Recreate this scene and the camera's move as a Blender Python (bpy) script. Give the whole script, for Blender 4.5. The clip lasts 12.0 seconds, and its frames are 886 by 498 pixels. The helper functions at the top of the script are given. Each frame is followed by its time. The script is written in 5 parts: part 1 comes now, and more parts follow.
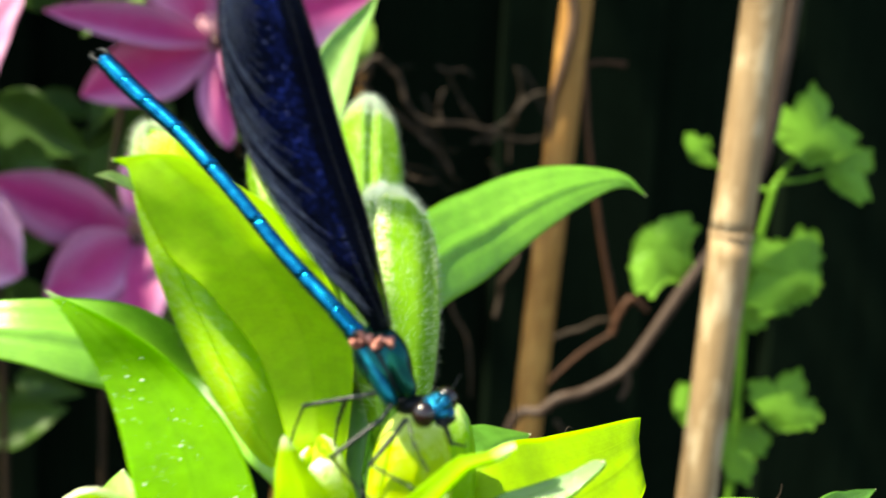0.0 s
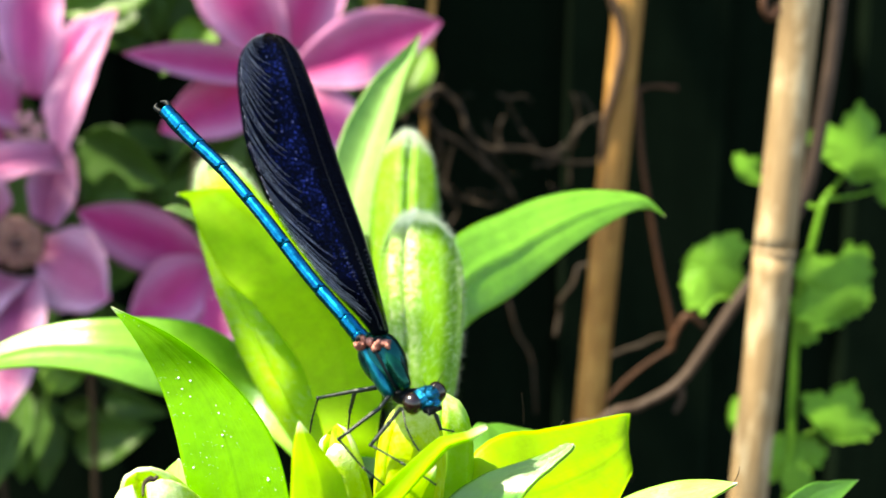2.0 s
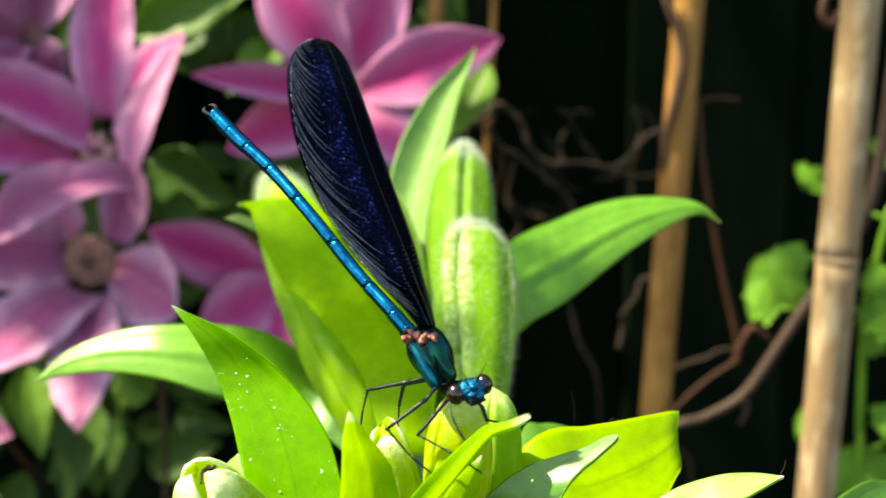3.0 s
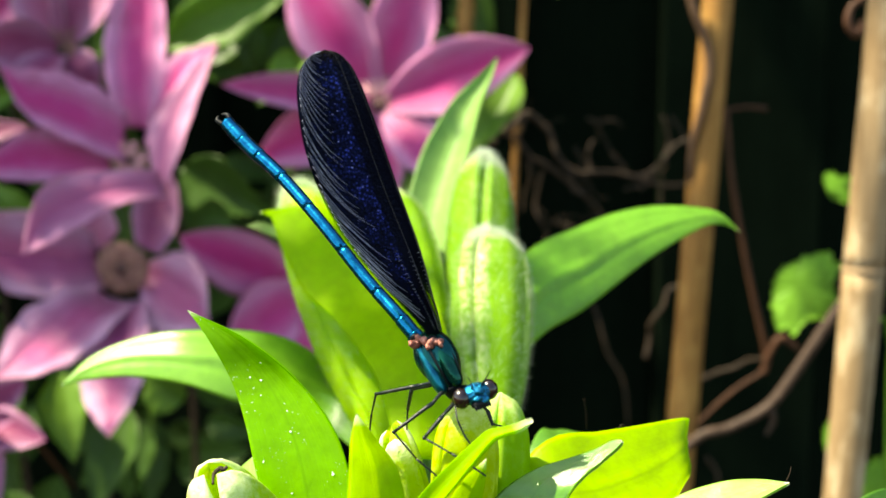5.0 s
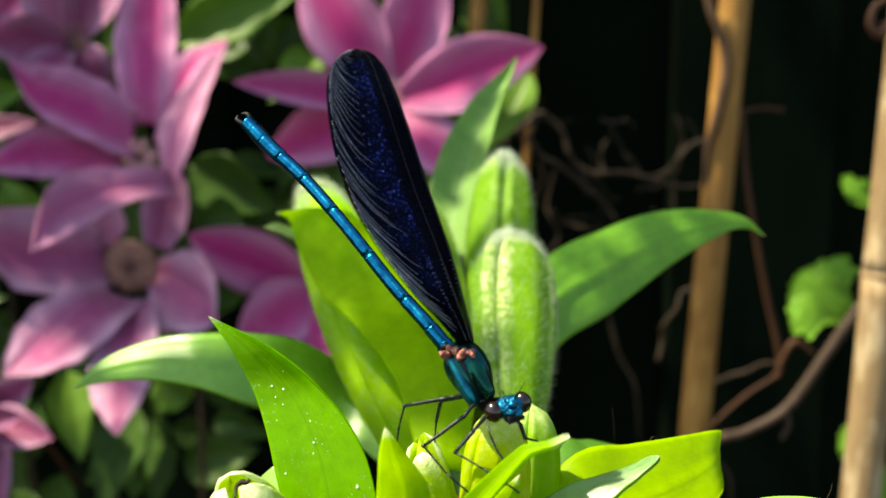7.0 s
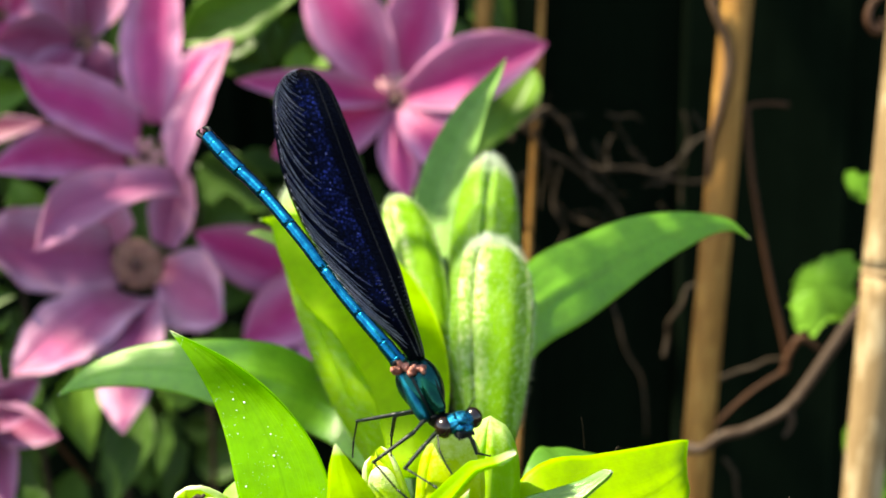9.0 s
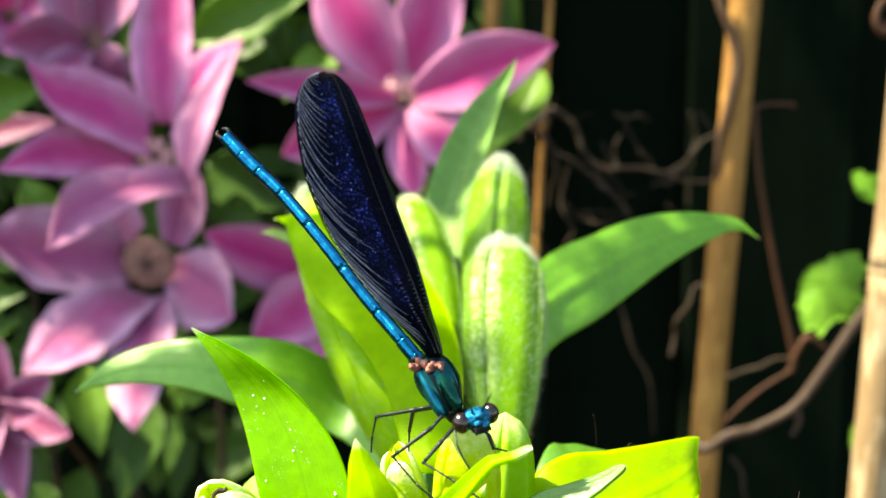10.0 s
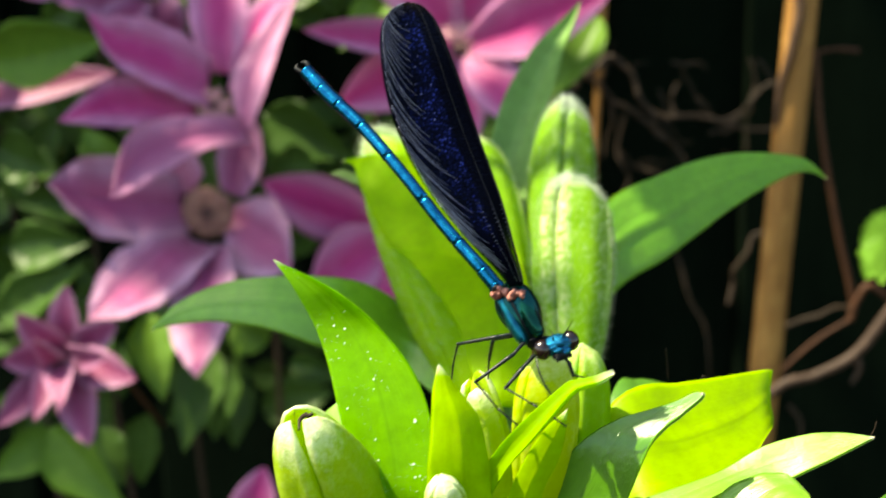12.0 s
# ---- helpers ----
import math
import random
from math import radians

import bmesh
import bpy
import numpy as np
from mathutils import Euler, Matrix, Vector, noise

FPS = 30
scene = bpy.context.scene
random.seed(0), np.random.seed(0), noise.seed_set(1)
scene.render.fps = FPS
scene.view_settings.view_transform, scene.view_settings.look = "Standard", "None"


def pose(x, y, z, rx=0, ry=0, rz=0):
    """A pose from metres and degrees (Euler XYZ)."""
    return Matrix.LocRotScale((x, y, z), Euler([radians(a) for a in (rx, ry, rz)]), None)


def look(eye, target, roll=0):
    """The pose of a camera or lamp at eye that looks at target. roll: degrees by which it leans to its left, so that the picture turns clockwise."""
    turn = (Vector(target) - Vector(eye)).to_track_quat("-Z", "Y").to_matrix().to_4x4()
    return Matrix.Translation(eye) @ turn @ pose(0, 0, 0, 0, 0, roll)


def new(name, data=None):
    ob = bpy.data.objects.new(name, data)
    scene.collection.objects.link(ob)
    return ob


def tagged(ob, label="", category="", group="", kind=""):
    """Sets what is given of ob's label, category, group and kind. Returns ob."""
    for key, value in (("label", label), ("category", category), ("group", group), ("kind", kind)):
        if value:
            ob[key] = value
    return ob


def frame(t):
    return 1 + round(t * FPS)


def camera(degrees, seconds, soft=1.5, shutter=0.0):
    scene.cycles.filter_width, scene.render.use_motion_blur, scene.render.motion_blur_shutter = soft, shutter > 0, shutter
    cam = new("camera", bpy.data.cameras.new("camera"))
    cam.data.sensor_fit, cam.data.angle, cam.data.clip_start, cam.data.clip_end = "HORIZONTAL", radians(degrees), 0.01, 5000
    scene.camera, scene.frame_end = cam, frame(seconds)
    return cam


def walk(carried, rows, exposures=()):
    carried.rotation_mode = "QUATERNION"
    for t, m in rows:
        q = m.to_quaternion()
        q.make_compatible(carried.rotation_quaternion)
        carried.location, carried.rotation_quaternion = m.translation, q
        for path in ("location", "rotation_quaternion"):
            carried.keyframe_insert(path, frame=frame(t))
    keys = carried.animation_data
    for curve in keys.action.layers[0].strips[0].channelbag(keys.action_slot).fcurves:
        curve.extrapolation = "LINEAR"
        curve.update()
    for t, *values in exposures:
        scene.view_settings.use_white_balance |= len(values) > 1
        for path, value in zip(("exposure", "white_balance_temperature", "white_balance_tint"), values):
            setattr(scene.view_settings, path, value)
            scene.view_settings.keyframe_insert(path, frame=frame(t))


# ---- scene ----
cam = camera(42.00, 12.0, soft=1.5, shutter=0.5)
cam.data.dof.use_dof = True
cam.data.dof.focus_distance = 0.132
cam.data.dof.aperture_fstop = 29.0
PATH = [
    (0.0, pose(-0.00915, 0.02616, 0.59860, 79.581, -2.623, -8.822)),
    (0.1, pose(-0.00991, 0.02118, 0.59906, 79.820, -2.437, -8.257)),
    (0.5, pose(-0.01097, 0.01430, 0.59969, 80.149, -2.179, -7.476)),
    (1.0, pose(-0.00778, 0.00936, 0.60166, 80.361, -1.467, -6.245)),
    (1.5, pose(-0.00501, 0.00712, 0.60202, 80.374, -1.465, -6.128)),
    (2.0, pose(-0.00270, 0.00541, 0.60203, 80.581, -0.940, -4.974)),
    (2.5, pose(-0.00151, 0.00361, 0.60104, 81.031, -0.249, -3.364)),
    (3.0, pose(-0.00058, 0.00110, 0.60019, 81.547, 0.100, -1.748)),
    (3.2, pose(-0.00059, 0.00038, 0.59967, 81.724, 0.132, -1.094)),
    (4.8, pose(0.00142, -0.00219, 0.60023, 81.906, 0.291, -0.248)),
    (5.0, pose(0.00228, -0.00146, 0.60035, 81.998, 0.159, -0.045)),
    (5.5, pose(0.00000, -0.00000, 0.60000, 81.990, 0.001, 0.009)),
    (6.0, pose(-0.00050, 0.00161, 0.59999, 82.031, -0.033, 0.089)),
    (6.5, pose(-0.00086, 0.00412, 0.59954, 81.935, -0.183, 0.220)),
    (7.0, pose(-0.00060, 0.00313, 0.60064, 81.900, -0.268, 0.256)),
    (7.2, pose(-0.00017, 0.00214, 0.60129, 82.156, -0.098, -0.045)),
    (8.8, pose(0.00655, 0.00244, 0.60284, 81.386, -0.168, 0.881)),
    (9.0, pose(0.00674, 0.00309, 0.60327, 81.477, 0.208, 1.246)),
    (9.5, pose(0.00368, 0.00209, 0.60274, 81.433, 0.209, 1.533)),
    (10.0, pose(0.00550, 0.00054, 0.60364, 81.444, 0.158, 1.528)),
    (10.5, pose(0.00405, -0.00166, 0.60310, 81.287, 0.219, 1.834)),
    (11.0, pose(0.00341, -0.00173, 0.60263, 81.068, 0.363, 2.057)),
    (11.5, pose(0.00258, -0.00197, 0.60163, 80.784, 0.261, 2.225)),
    (12.0, pose(0.00210, -0.00191, 0.60135, 79.202, 0.622, 3.908)),
]
EXPOSURES = [(0.0, 2.15), (0.5, 2.38), (1.0, 2.48), (1.5, 2.4), (2.0, 2.35), (2.5, 1.9), (3.0, 1.93), (5.0, 2.05), (5.5, 1.87), (6.0, 1.88), (6.5, 2.05), (7.0, 1.61), (9.0, 2.03), (9.5, 2.08), (10.0, 2.32), (10.5, 2.01), (11.0, 1.69), (11.5, 2.04), (12.0, 1.92)]
walk(cam, PATH, exposures=[(t, e, 7500 if t < 2.5 else 7900, 2) for t, e in EXPOSURES])

# ---- daylight ----
SUN_TO = Vector((-0.50, -0.08, 0.85)).normalized()
world = bpy.data.worlds.new("sky")
scene.world = world
world.use_nodes = True
wn = world.node_tree
sky = wn.nodes.new("ShaderNodeTexSky")
sky.sky_type = "NISHITA"
sky.sun_disc = False
sky.sun_elevation = math.asin(SUN_TO.z)
sky.sun_rotation = math.atan2(SUN_TO.x, SUN_TO.y)
wn.nodes["Background"].inputs["Strength"].default_value = 0.12
wn.links.new(sky.outputs[0], wn.nodes["Background"].inputs["Color"])
sun_data = bpy.data.lights.new("sun", "SUN")
sun_data.energy = 4.2
sun_data.angle = radians(0.5)
sun_data.color = (1.0, 0.94, 0.82)
sun = new("sun", sun_data)
sun.matrix_world = look(SUN_TO * 5, (0, 0, 0))


# ---- materials ----
def material(name):
    m = bpy.data.materials.new(name)
    m.use_nodes = True
    nt = m.node_tree
    nt.nodes.clear()
    out = nt.nodes.new("ShaderNodeOutputMaterial")

    def node(kind, inputs=None, **props):
        n = nt.nodes.new(kind)
        for k, v in props.items():
            setattr(n, k, v)
        for k, v in (inputs or {}).items():
            if isinstance(v, bpy.types.NodeSocket):
                nt.links.new(v, n.inputs[k])
            else:
                n.inputs[k].default_value = v
        return n

    def ramp(fac, stops):
        r = node("ShaderNodeValToRGB", {"Fac": fac})
        while len(r.color_ramp.elements) < len(stops):
            r.color_ramp.elements.new(0.5)
        for e, (p, c) in zip(r.color_ramp.elements, stops):
            e.position, e.color = p, (*c, 1)
        return r.outputs[0]

    def mixed(fac, a, b, blend="MIX"):
        n = nt.nodes.new("ShaderNodeMix")
        n.data_type, n.blend_type = "RGBA", blend
        for k, v in ((0, fac), (6, a), (7, b)):
            if isinstance(v, bpy.types.NodeSocket):
                nt.links.new(v, n.inputs[k])
            else:
                n.inputs[k].default_value = v if k == 0 else (*v, 1)
        return n.outputs[2]

    def math_node(op, a, b=0.0):
        return node("ShaderNodeMath", {0: a, 1: b}, operation=op).outputs[0]

    def finish(shader):
        nt.links.new(shader, out.inputs["Surface"])
        return m

    return node, ramp, mixed, math_node, finish


def leaf_material(name, dark, light, glow, veins=9.0, through_part=0.45, rough=0.36, pale_tip=0.0, noise_scale=90.0, shine=0.16):
    """A thin leaf: parallel veins along it, light through it, cream dry tip where told."""
    node, ramp, mixed, math_node, finish = material(name)
    uv = node("ShaderNodeUVMap").outputs[0]
    sep = node("ShaderNodeSeparateXYZ", {0: uv})
    u, v = sep.outputs[0], sep.outputs[1]
    obj = node("ShaderNodeTexCoord").outputs["Object"]
    big = node("ShaderNodeTexNoise", {"Vector": obj, "Scale": noise_scale, "Detail": 4.0}).outputs[0]
    wob = math_node("MULTIPLY", big, 0.08)
    along = node("ShaderNodeCombineXYZ", {0: math_node("MULTIPLY", u, 1.6), 1: math_node("MULTIPLY", math_node("ADD", v, wob), veins * 5.0), 2: node("ShaderNodeObjectInfo").outputs["Random"]}).outputs[0]
    grain = node("ShaderNodeTexNoise", {"Vector": along, "Scale": 1.0, "Detail": 3.0, "Roughness": 0.6}).outputs[0]
    lines = math_node("MULTIPLY", math_node("SUBTRACT", grain, 0.5), 3.0)
    fine = node("ShaderNodeTexNoise", {"Vector": obj, "Scale": noise_scale * 14, "Detail": 3.0}).outputs[0]
    base = ramp(big, [(0.3, dark), (0.7, light)])
    mott = node("ShaderNodeTexNoise", {"Vector": obj, "Scale": noise_scale * 4.5, "Detail": 5.0, "Roughness": 0.65}).outputs[0]
    base = mixed(ramp(mott, [(0.38, (0.42, 0.42, 0.42)), (0.62, (0, 0, 0))]), base, tuple(c * 0.55 for c in dark))
    base = mixed(math_node("MULTIPLY", math_node("ADD", lines, 1.0), 0.15), base, tuple(min(1, c * 1.4 + 0.012) for c in light))
    mid = math_node("LESS_THAN", math_node("ABSOLUTE", math_node("SUBTRACT", v, 0.5)), 0.012)
    base = mixed(math_node("MULTIPLY", mid, 0.35), base, tuple(c * 0.6 for c in dark))
    see = mixed(ramp(mott, [(0.35, (1, 1, 1)), (0.65, (0.1, 0.1, 0.1))]), mixed(big, glow, tuple(c * 0.8 for c in glow)), tuple(c * 0.75 for c in glow))
    rnd = node("ShaderNodeObjectInfo").outputs["Random"]
    base = mixed(math_node("MULTIPLY", rnd, 0.25), base, tuple(c * 0.7 for c in dark))
    if pale_tip:
        tip = ramp(u, [(1.0 - pale_tip, (0, 0, 0)), (1.0, (1, 1, 1))])
        base = mixed(tip, base, (0.85, 0.74, 0.58))
    h = math_node("ADD", math_node("ADD", math_node("MULTIPLY", lines, 0.2), math_node("MULTIPLY", mott, 0.9)), math_node("MULTIPLY", fine, 0.5))
    bump = node("ShaderNodeBump", {"Height": h, "Strength": 0.3, "Distance": 0.0003}).outputs[0]
    p = node("ShaderNodeBsdfPrincipled", {"Base Color": base, "Roughness": rough, "Normal": bump, "Specular IOR Level": shine})
    t = node("ShaderNodeBsdfTranslucent", {"Color": see, "Normal": bump})
    return finish(node("ShaderNodeMixShader", {0: through_part, 1: p.outputs[0], 2: t.outputs[0]}).outputs[0])


def petal_material(name, edge, bar, through_part=0.35):
    """A clematis sepal: dark bar along its middle, pale margin, fine veins."""
    node, ramp, mixed, math_node, finish = material(name)
    sep = node("ShaderNodeSeparateXYZ", {0: node("ShaderNodeUVMap").outputs[0]})
    u, v = sep.outputs[0], sep.outputs[1]
    obj = node("ShaderNodeTexCoord").outputs["Object"]
    n1 = node("ShaderNodeTexNoise", {"Vector": obj, "Scale": 60.0, "Detail": 4.0}).outputs[0]
    off = math_node("ABSOLUTE", math_node("SUBTRACT", v, 0.5))
    off = math_node("ADD", off, math_node("MULTIPLY", math_node("SUBTRACT", n1, 0.5), 0.16))
    pale = tuple(min(1, c * 1.12 + 0.03) for c in edge)
    col = ramp(off, [(0.09, bar), (0.26, tuple((a * 0.4 + b * 0.6) for a, b in zip(edge, bar))), (0.36, edge), (0.46, pale)])
    along = node("ShaderNodeCombineXYZ", {0: math_node("MULTIPLY", u, 2.0), 1: math_node("MULTIPLY", v, 17.0), 2: node("ShaderNodeObjectInfo").outputs["Random"]}).outputs[0]
    grain = node("ShaderNodeTexNoise", {"Vector": along, "Scale": 1.0, "Detail": 3.0, "Roughness": 0.6}).outputs[0]
    lines = math_node("MULTIPLY", math_node("SUBTRACT", grain, 0.5), 3.0)
    col = mixed(ramp(grain, [(0.4, (0.45, 0.45, 0.45)), (0.6, (0, 0, 0))]), col, tuple(c * 0.75 for c in bar))
    blotch = node("ShaderNodeTexNoise", {"Vector": obj, "Scale": 140.0, "Detail": 5.0, "Roughness": 0.7}).outputs[0]
    col = mixed(ramp(blotch, [(0.5, (0, 0, 0)), (0.75, (0.22, 0.22, 0.22))]), col, pale)
    foot = ramp(u, [(0.0, (0.5, 0.5, 0.5)), (0.3, (0, 0, 0))])
    col = mixed(foot, col, (0.35, 0.08, 0.2))
    bump = node("ShaderNodeBump", {"Height": lines, "Strength": 0.3, "Distance": 0.0006}).outputs[0]
    p = node("ShaderNodeBsdfPrincipled", {"Base Color": col, "Roughness": 0.5, "Normal": bump, "Sheen Weight": 0.15})
    t = node("ShaderNodeBsdfTranslucent", {"Color": mixed(0.5, col, edge), "Normal": bump})
    return finish(node("ShaderNodeMixShader", {0: through_part, 1: p.outputs[0], 2: t.outputs[0]}).outputs[0])


def wood_material(name, dark, light, stretch=(60, 60, 6), rough=0.6, scale=8.0, gloss=0.4, worn=None):
    """Long streaks along the height, blotches, fine relief."""
    node, ramp, mixed, math_node, finish = material(name)
    obj = node("ShaderNodeTexCoord").outputs["Object"]
    vec = node("ShaderNodeMapping", {"Vector": obj, "Scale": stretch}).outputs[0]
    streak = node("ShaderNodeTexNoise", {"Vector": vec, "Scale": scale, "Detail": 6.0, "Roughness": 0.65}).outputs[0]
    blot = node("ShaderNodeTexNoise", {"Vector": obj, "Scale": 70.0, "Detail": 5.0}).outputs[0]
    col = ramp(streak, [(0.3, dark), (0.68, light)])
    col = mixed(math_node("MULTIPLY", blot, 0.65), col, tuple(c * 0.55 for c in dark))
    if worn:
        rub = node("ShaderNodeTexNoise", {"Vector": node("ShaderNodeMapping", {"Vector": obj, "Scale": (130, 130, 45)}).outputs[0], "Scale": 1.0, "Detail": 4.0, "Roughness": 0.6}).outputs[0]
        col = mixed(ramp(rub, [(0.52, (0, 0, 0)), (0.64, (0.5, 0.5, 0.5))]), col, worn)
    bump = node("ShaderNodeBump", {"Height": streak, "Strength": 0.35, "Distance": 0.0006}).outputs[0]
    return finish(node("ShaderNodeBsdfPrincipled", {"Base Color": col, "Roughness": rough, "Normal": bump, "Specular IOR Level": gloss * 0.5}).outputs[0])


def plain_material(name, a, b, rough=0.5, metal=0.0, scale=300.0, coat=0.0, bump=0.2, spec=0.5):
    node, ramp, mixed, math_node, finish = material(name)
    obj = node("ShaderNodeTexCoord").outputs["Object"]
    n = node("ShaderNodeTexNoise", {"Vector": obj, "Scale": scale, "Detail": 5.0}).outputs[0]
    col = ramp(n, [(0.3, a), (0.7, b)])
    nb = node("ShaderNodeBump", {"Height": n, "Strength": bump, "Distance": 0.0003}).outputs[0]
    return finish(node("ShaderNodeBsdfPrincipled", {"Base Color": col, "Roughness": rough, "Metallic": metal, "Normal": nb, "Coat Weight": coat, "Specular IOR Level": spec}).outputs[0])


def wing_material():
    """Dark iridescent membrane: blue along the middle, black towards the front edge, tip and base, cell sparkle painted
    into the colour.
    """
    node, ramp, mixed, math_node, finish = material("wing_membrane")
    sep = node("ShaderNodeSeparateXYZ", {0: node("ShaderNodeUVMap").outputs[0]})
    u, v = sep.outputs[0], sep.outputs[1]
    obj = node("ShaderNodeTexCoord").outputs["Object"]
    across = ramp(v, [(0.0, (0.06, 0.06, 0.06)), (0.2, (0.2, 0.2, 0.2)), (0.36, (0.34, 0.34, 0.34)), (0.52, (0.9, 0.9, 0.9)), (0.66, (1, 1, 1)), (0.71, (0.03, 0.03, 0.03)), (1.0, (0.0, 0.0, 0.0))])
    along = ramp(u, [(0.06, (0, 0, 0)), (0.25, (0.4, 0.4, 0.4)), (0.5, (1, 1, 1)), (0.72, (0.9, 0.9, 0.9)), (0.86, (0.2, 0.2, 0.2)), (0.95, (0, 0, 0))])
    # sparkle of the cells, painted as brighter and darker blue
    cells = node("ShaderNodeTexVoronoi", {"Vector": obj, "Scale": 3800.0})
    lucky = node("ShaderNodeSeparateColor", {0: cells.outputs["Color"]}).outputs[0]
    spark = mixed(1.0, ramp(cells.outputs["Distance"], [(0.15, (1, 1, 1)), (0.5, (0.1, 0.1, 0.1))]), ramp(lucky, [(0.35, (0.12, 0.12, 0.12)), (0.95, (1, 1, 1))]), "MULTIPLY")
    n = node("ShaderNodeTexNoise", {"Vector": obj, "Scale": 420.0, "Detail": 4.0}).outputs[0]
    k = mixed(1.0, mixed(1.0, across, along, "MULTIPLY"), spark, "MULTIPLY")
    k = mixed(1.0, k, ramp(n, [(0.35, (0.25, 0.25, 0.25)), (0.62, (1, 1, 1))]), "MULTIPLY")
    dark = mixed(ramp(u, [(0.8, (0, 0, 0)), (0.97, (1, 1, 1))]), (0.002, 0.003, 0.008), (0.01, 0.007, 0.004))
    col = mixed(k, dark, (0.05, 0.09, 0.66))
    # pale glints on a few cells, painted into the base colour
    painted_glint = mixed(1.0, ramp(lucky, [(0.95, (0, 0, 0)), (0.97, (1, 1, 1))]), ramp(cells.outputs["Distance"], [(0.2, (1, 1, 1)), (0.3, (0, 0, 0))]), "MULTIPLY")
    col = mixed(mixed(1.0, painted_glint, mixed(1.0, across, along, "MULTIPLY"), "MULTIPLY"), col, (0.4, 0.45, 0.8))
    bump = node("ShaderNodeBump", {"Height": cells.outputs["Distance"], "Strength": 0.6, "Distance": 0.00015}).outputs[0]
    p = node("ShaderNodeBsdfPrincipled", {"Base Color": col, "Roughness": 0.34, "Metallic": 0.4, "Normal": bump, "Specular IOR Level": 0.03})
    # clear, yellowish skin along the hind margin near the base and between the front veins
    low = ramp(u, [(0.05, (1, 1, 1)), (0.38, (0.95, 0.95, 0.95)), (0.56, (0, 0, 0))])
    hem = ramp(math_node("ADD", v, math_node("MULTIPLY", math_node("SUBTRACT", n, 0.5), 0.12)), [(0.05, (0.9, 0.9, 0.9)), (0.13, (0, 0, 0))])
    front = ramp(v, [(0.83, (0, 0, 0)), (0.87, (0.85, 0.85, 0.85))])
    near = ramp(u, [(0.16, (1, 1, 1)), (0.4, (0, 0, 0))])
    root = ramp(u, [(0.02, (0.6, 0.6, 0.6)), (0.18, (0.28, 0.28, 0.28)), (0.34, (0, 0, 0))])
    open_part = mixed(1.0, mixed(1.0, mixed(1.0, low, hem, "MULTIPLY"), mixed(1.0, front, near, "MULTIPLY"), "LIGHTEN"), root, "LIGHTEN")
    clear = node("ShaderNodeBsdfTransparent", {"Color": (0.86, 0.9, 0.62, 1)})
    return finish(node("ShaderNodeMixShader", {0: open_part, 1: p.outputs[0], 2: clear.outputs[0]}).outputs[0])


def bud_material(name, dark, light, pale, through_part=0.22, down=1.0, relief=0.45, white_from=0.85):
    """A bud's skin: green, with pale felted ridges along the middle and the seams."""
    node, ramp, mixed, math_node, finish = material(name)
    sep = node("ShaderNodeSeparateXYZ", {0: node("ShaderNodeUVMap").outputs[0]})
    u, v = sep.outputs[0], sep.outputs[1]
    obj = node("ShaderNodeTexCoord").outputs["Object"]
    n1 = node("ShaderNodeTexNoise", {"Vector": obj, "Scale": 300.0, "Detail": 5.0, "Roughness": 0.7}).outputs[0]
    n2 = node("ShaderNodeTexNoise", {"Vector": obj, "Scale": 1100.0, "Detail": 4.0, "Roughness": 0.7}).outputs[0]
    off = math_node("ABSOLUTE", math_node("SUBTRACT", v, 0.5))
    off = math_node("ADD", off, math_node("MULTIPLY", math_node("SUBTRACT", n1, 0.5), 0.16))
    felt = ramp(off, [(0.0, (0.1, 0.1, 0.1)), (0.08, (0.03, 0.03, 0.03)), (0.25, (0.05, 0.05, 0.05)), (0.36, (0.9 * down, 0.9 * down, 0.9 * down)), (0.49, (0.6 * down, 0.6 * down, 0.6 * down))])
    felt = mixed(1.0, felt, ramp(u, [(0.1, (0.15, 0.15, 0.15)), (0.75, (1, 1, 1))]), "MULTIPLY")
    top = ramp(math_node("ADD", u, math_node("MULTIPLY", math_node("SUBTRACT", n2, 0.5), 0.3)), [(white_from, (0, 0, 0)), (1.0, (0.9, 0.9, 0.9))])
    col = ramp(n1, [(0.3, dark), (0.7, light)])
    tuft = mixed(1.0, ramp(n2, [(0.44, (0.1, 0.1, 0.1)), (0.54, (1, 1, 1))]), ramp(n1, [(0.4, (0.35, 0.35, 0.35)), (0.55, (1.2, 1.2, 1.2))]), "MULTIPLY")
    col = mixed(mixed(1.0, mixed(1.0, felt, tuft, "MULTIPLY"), top, "LIGHTEN"), col, pale)
    bump = node("ShaderNodeBump", {"Height": math_node("ADD", n2, math_node("MULTIPLY", n1, 1.5)), "Strength": relief, "Distance": 0.0004}).outputs[0]
    p = node("ShaderNodeBsdfPrincipled", {"Base Color": col, "Roughness": 0.55, "Normal": bump, "Specular IOR Level": 0.1})
    t = node("ShaderNodeBsdfTranslucent", {"Color": mixed(0.5, col, tuple(min(1.0, c * 1.6) for c in light)), "Normal": bump})
    return finish(node("ShaderNodeMixShader", {0: through_part, 1: p.outputs[0], 2: t.outputs[0]}).outputs[0])


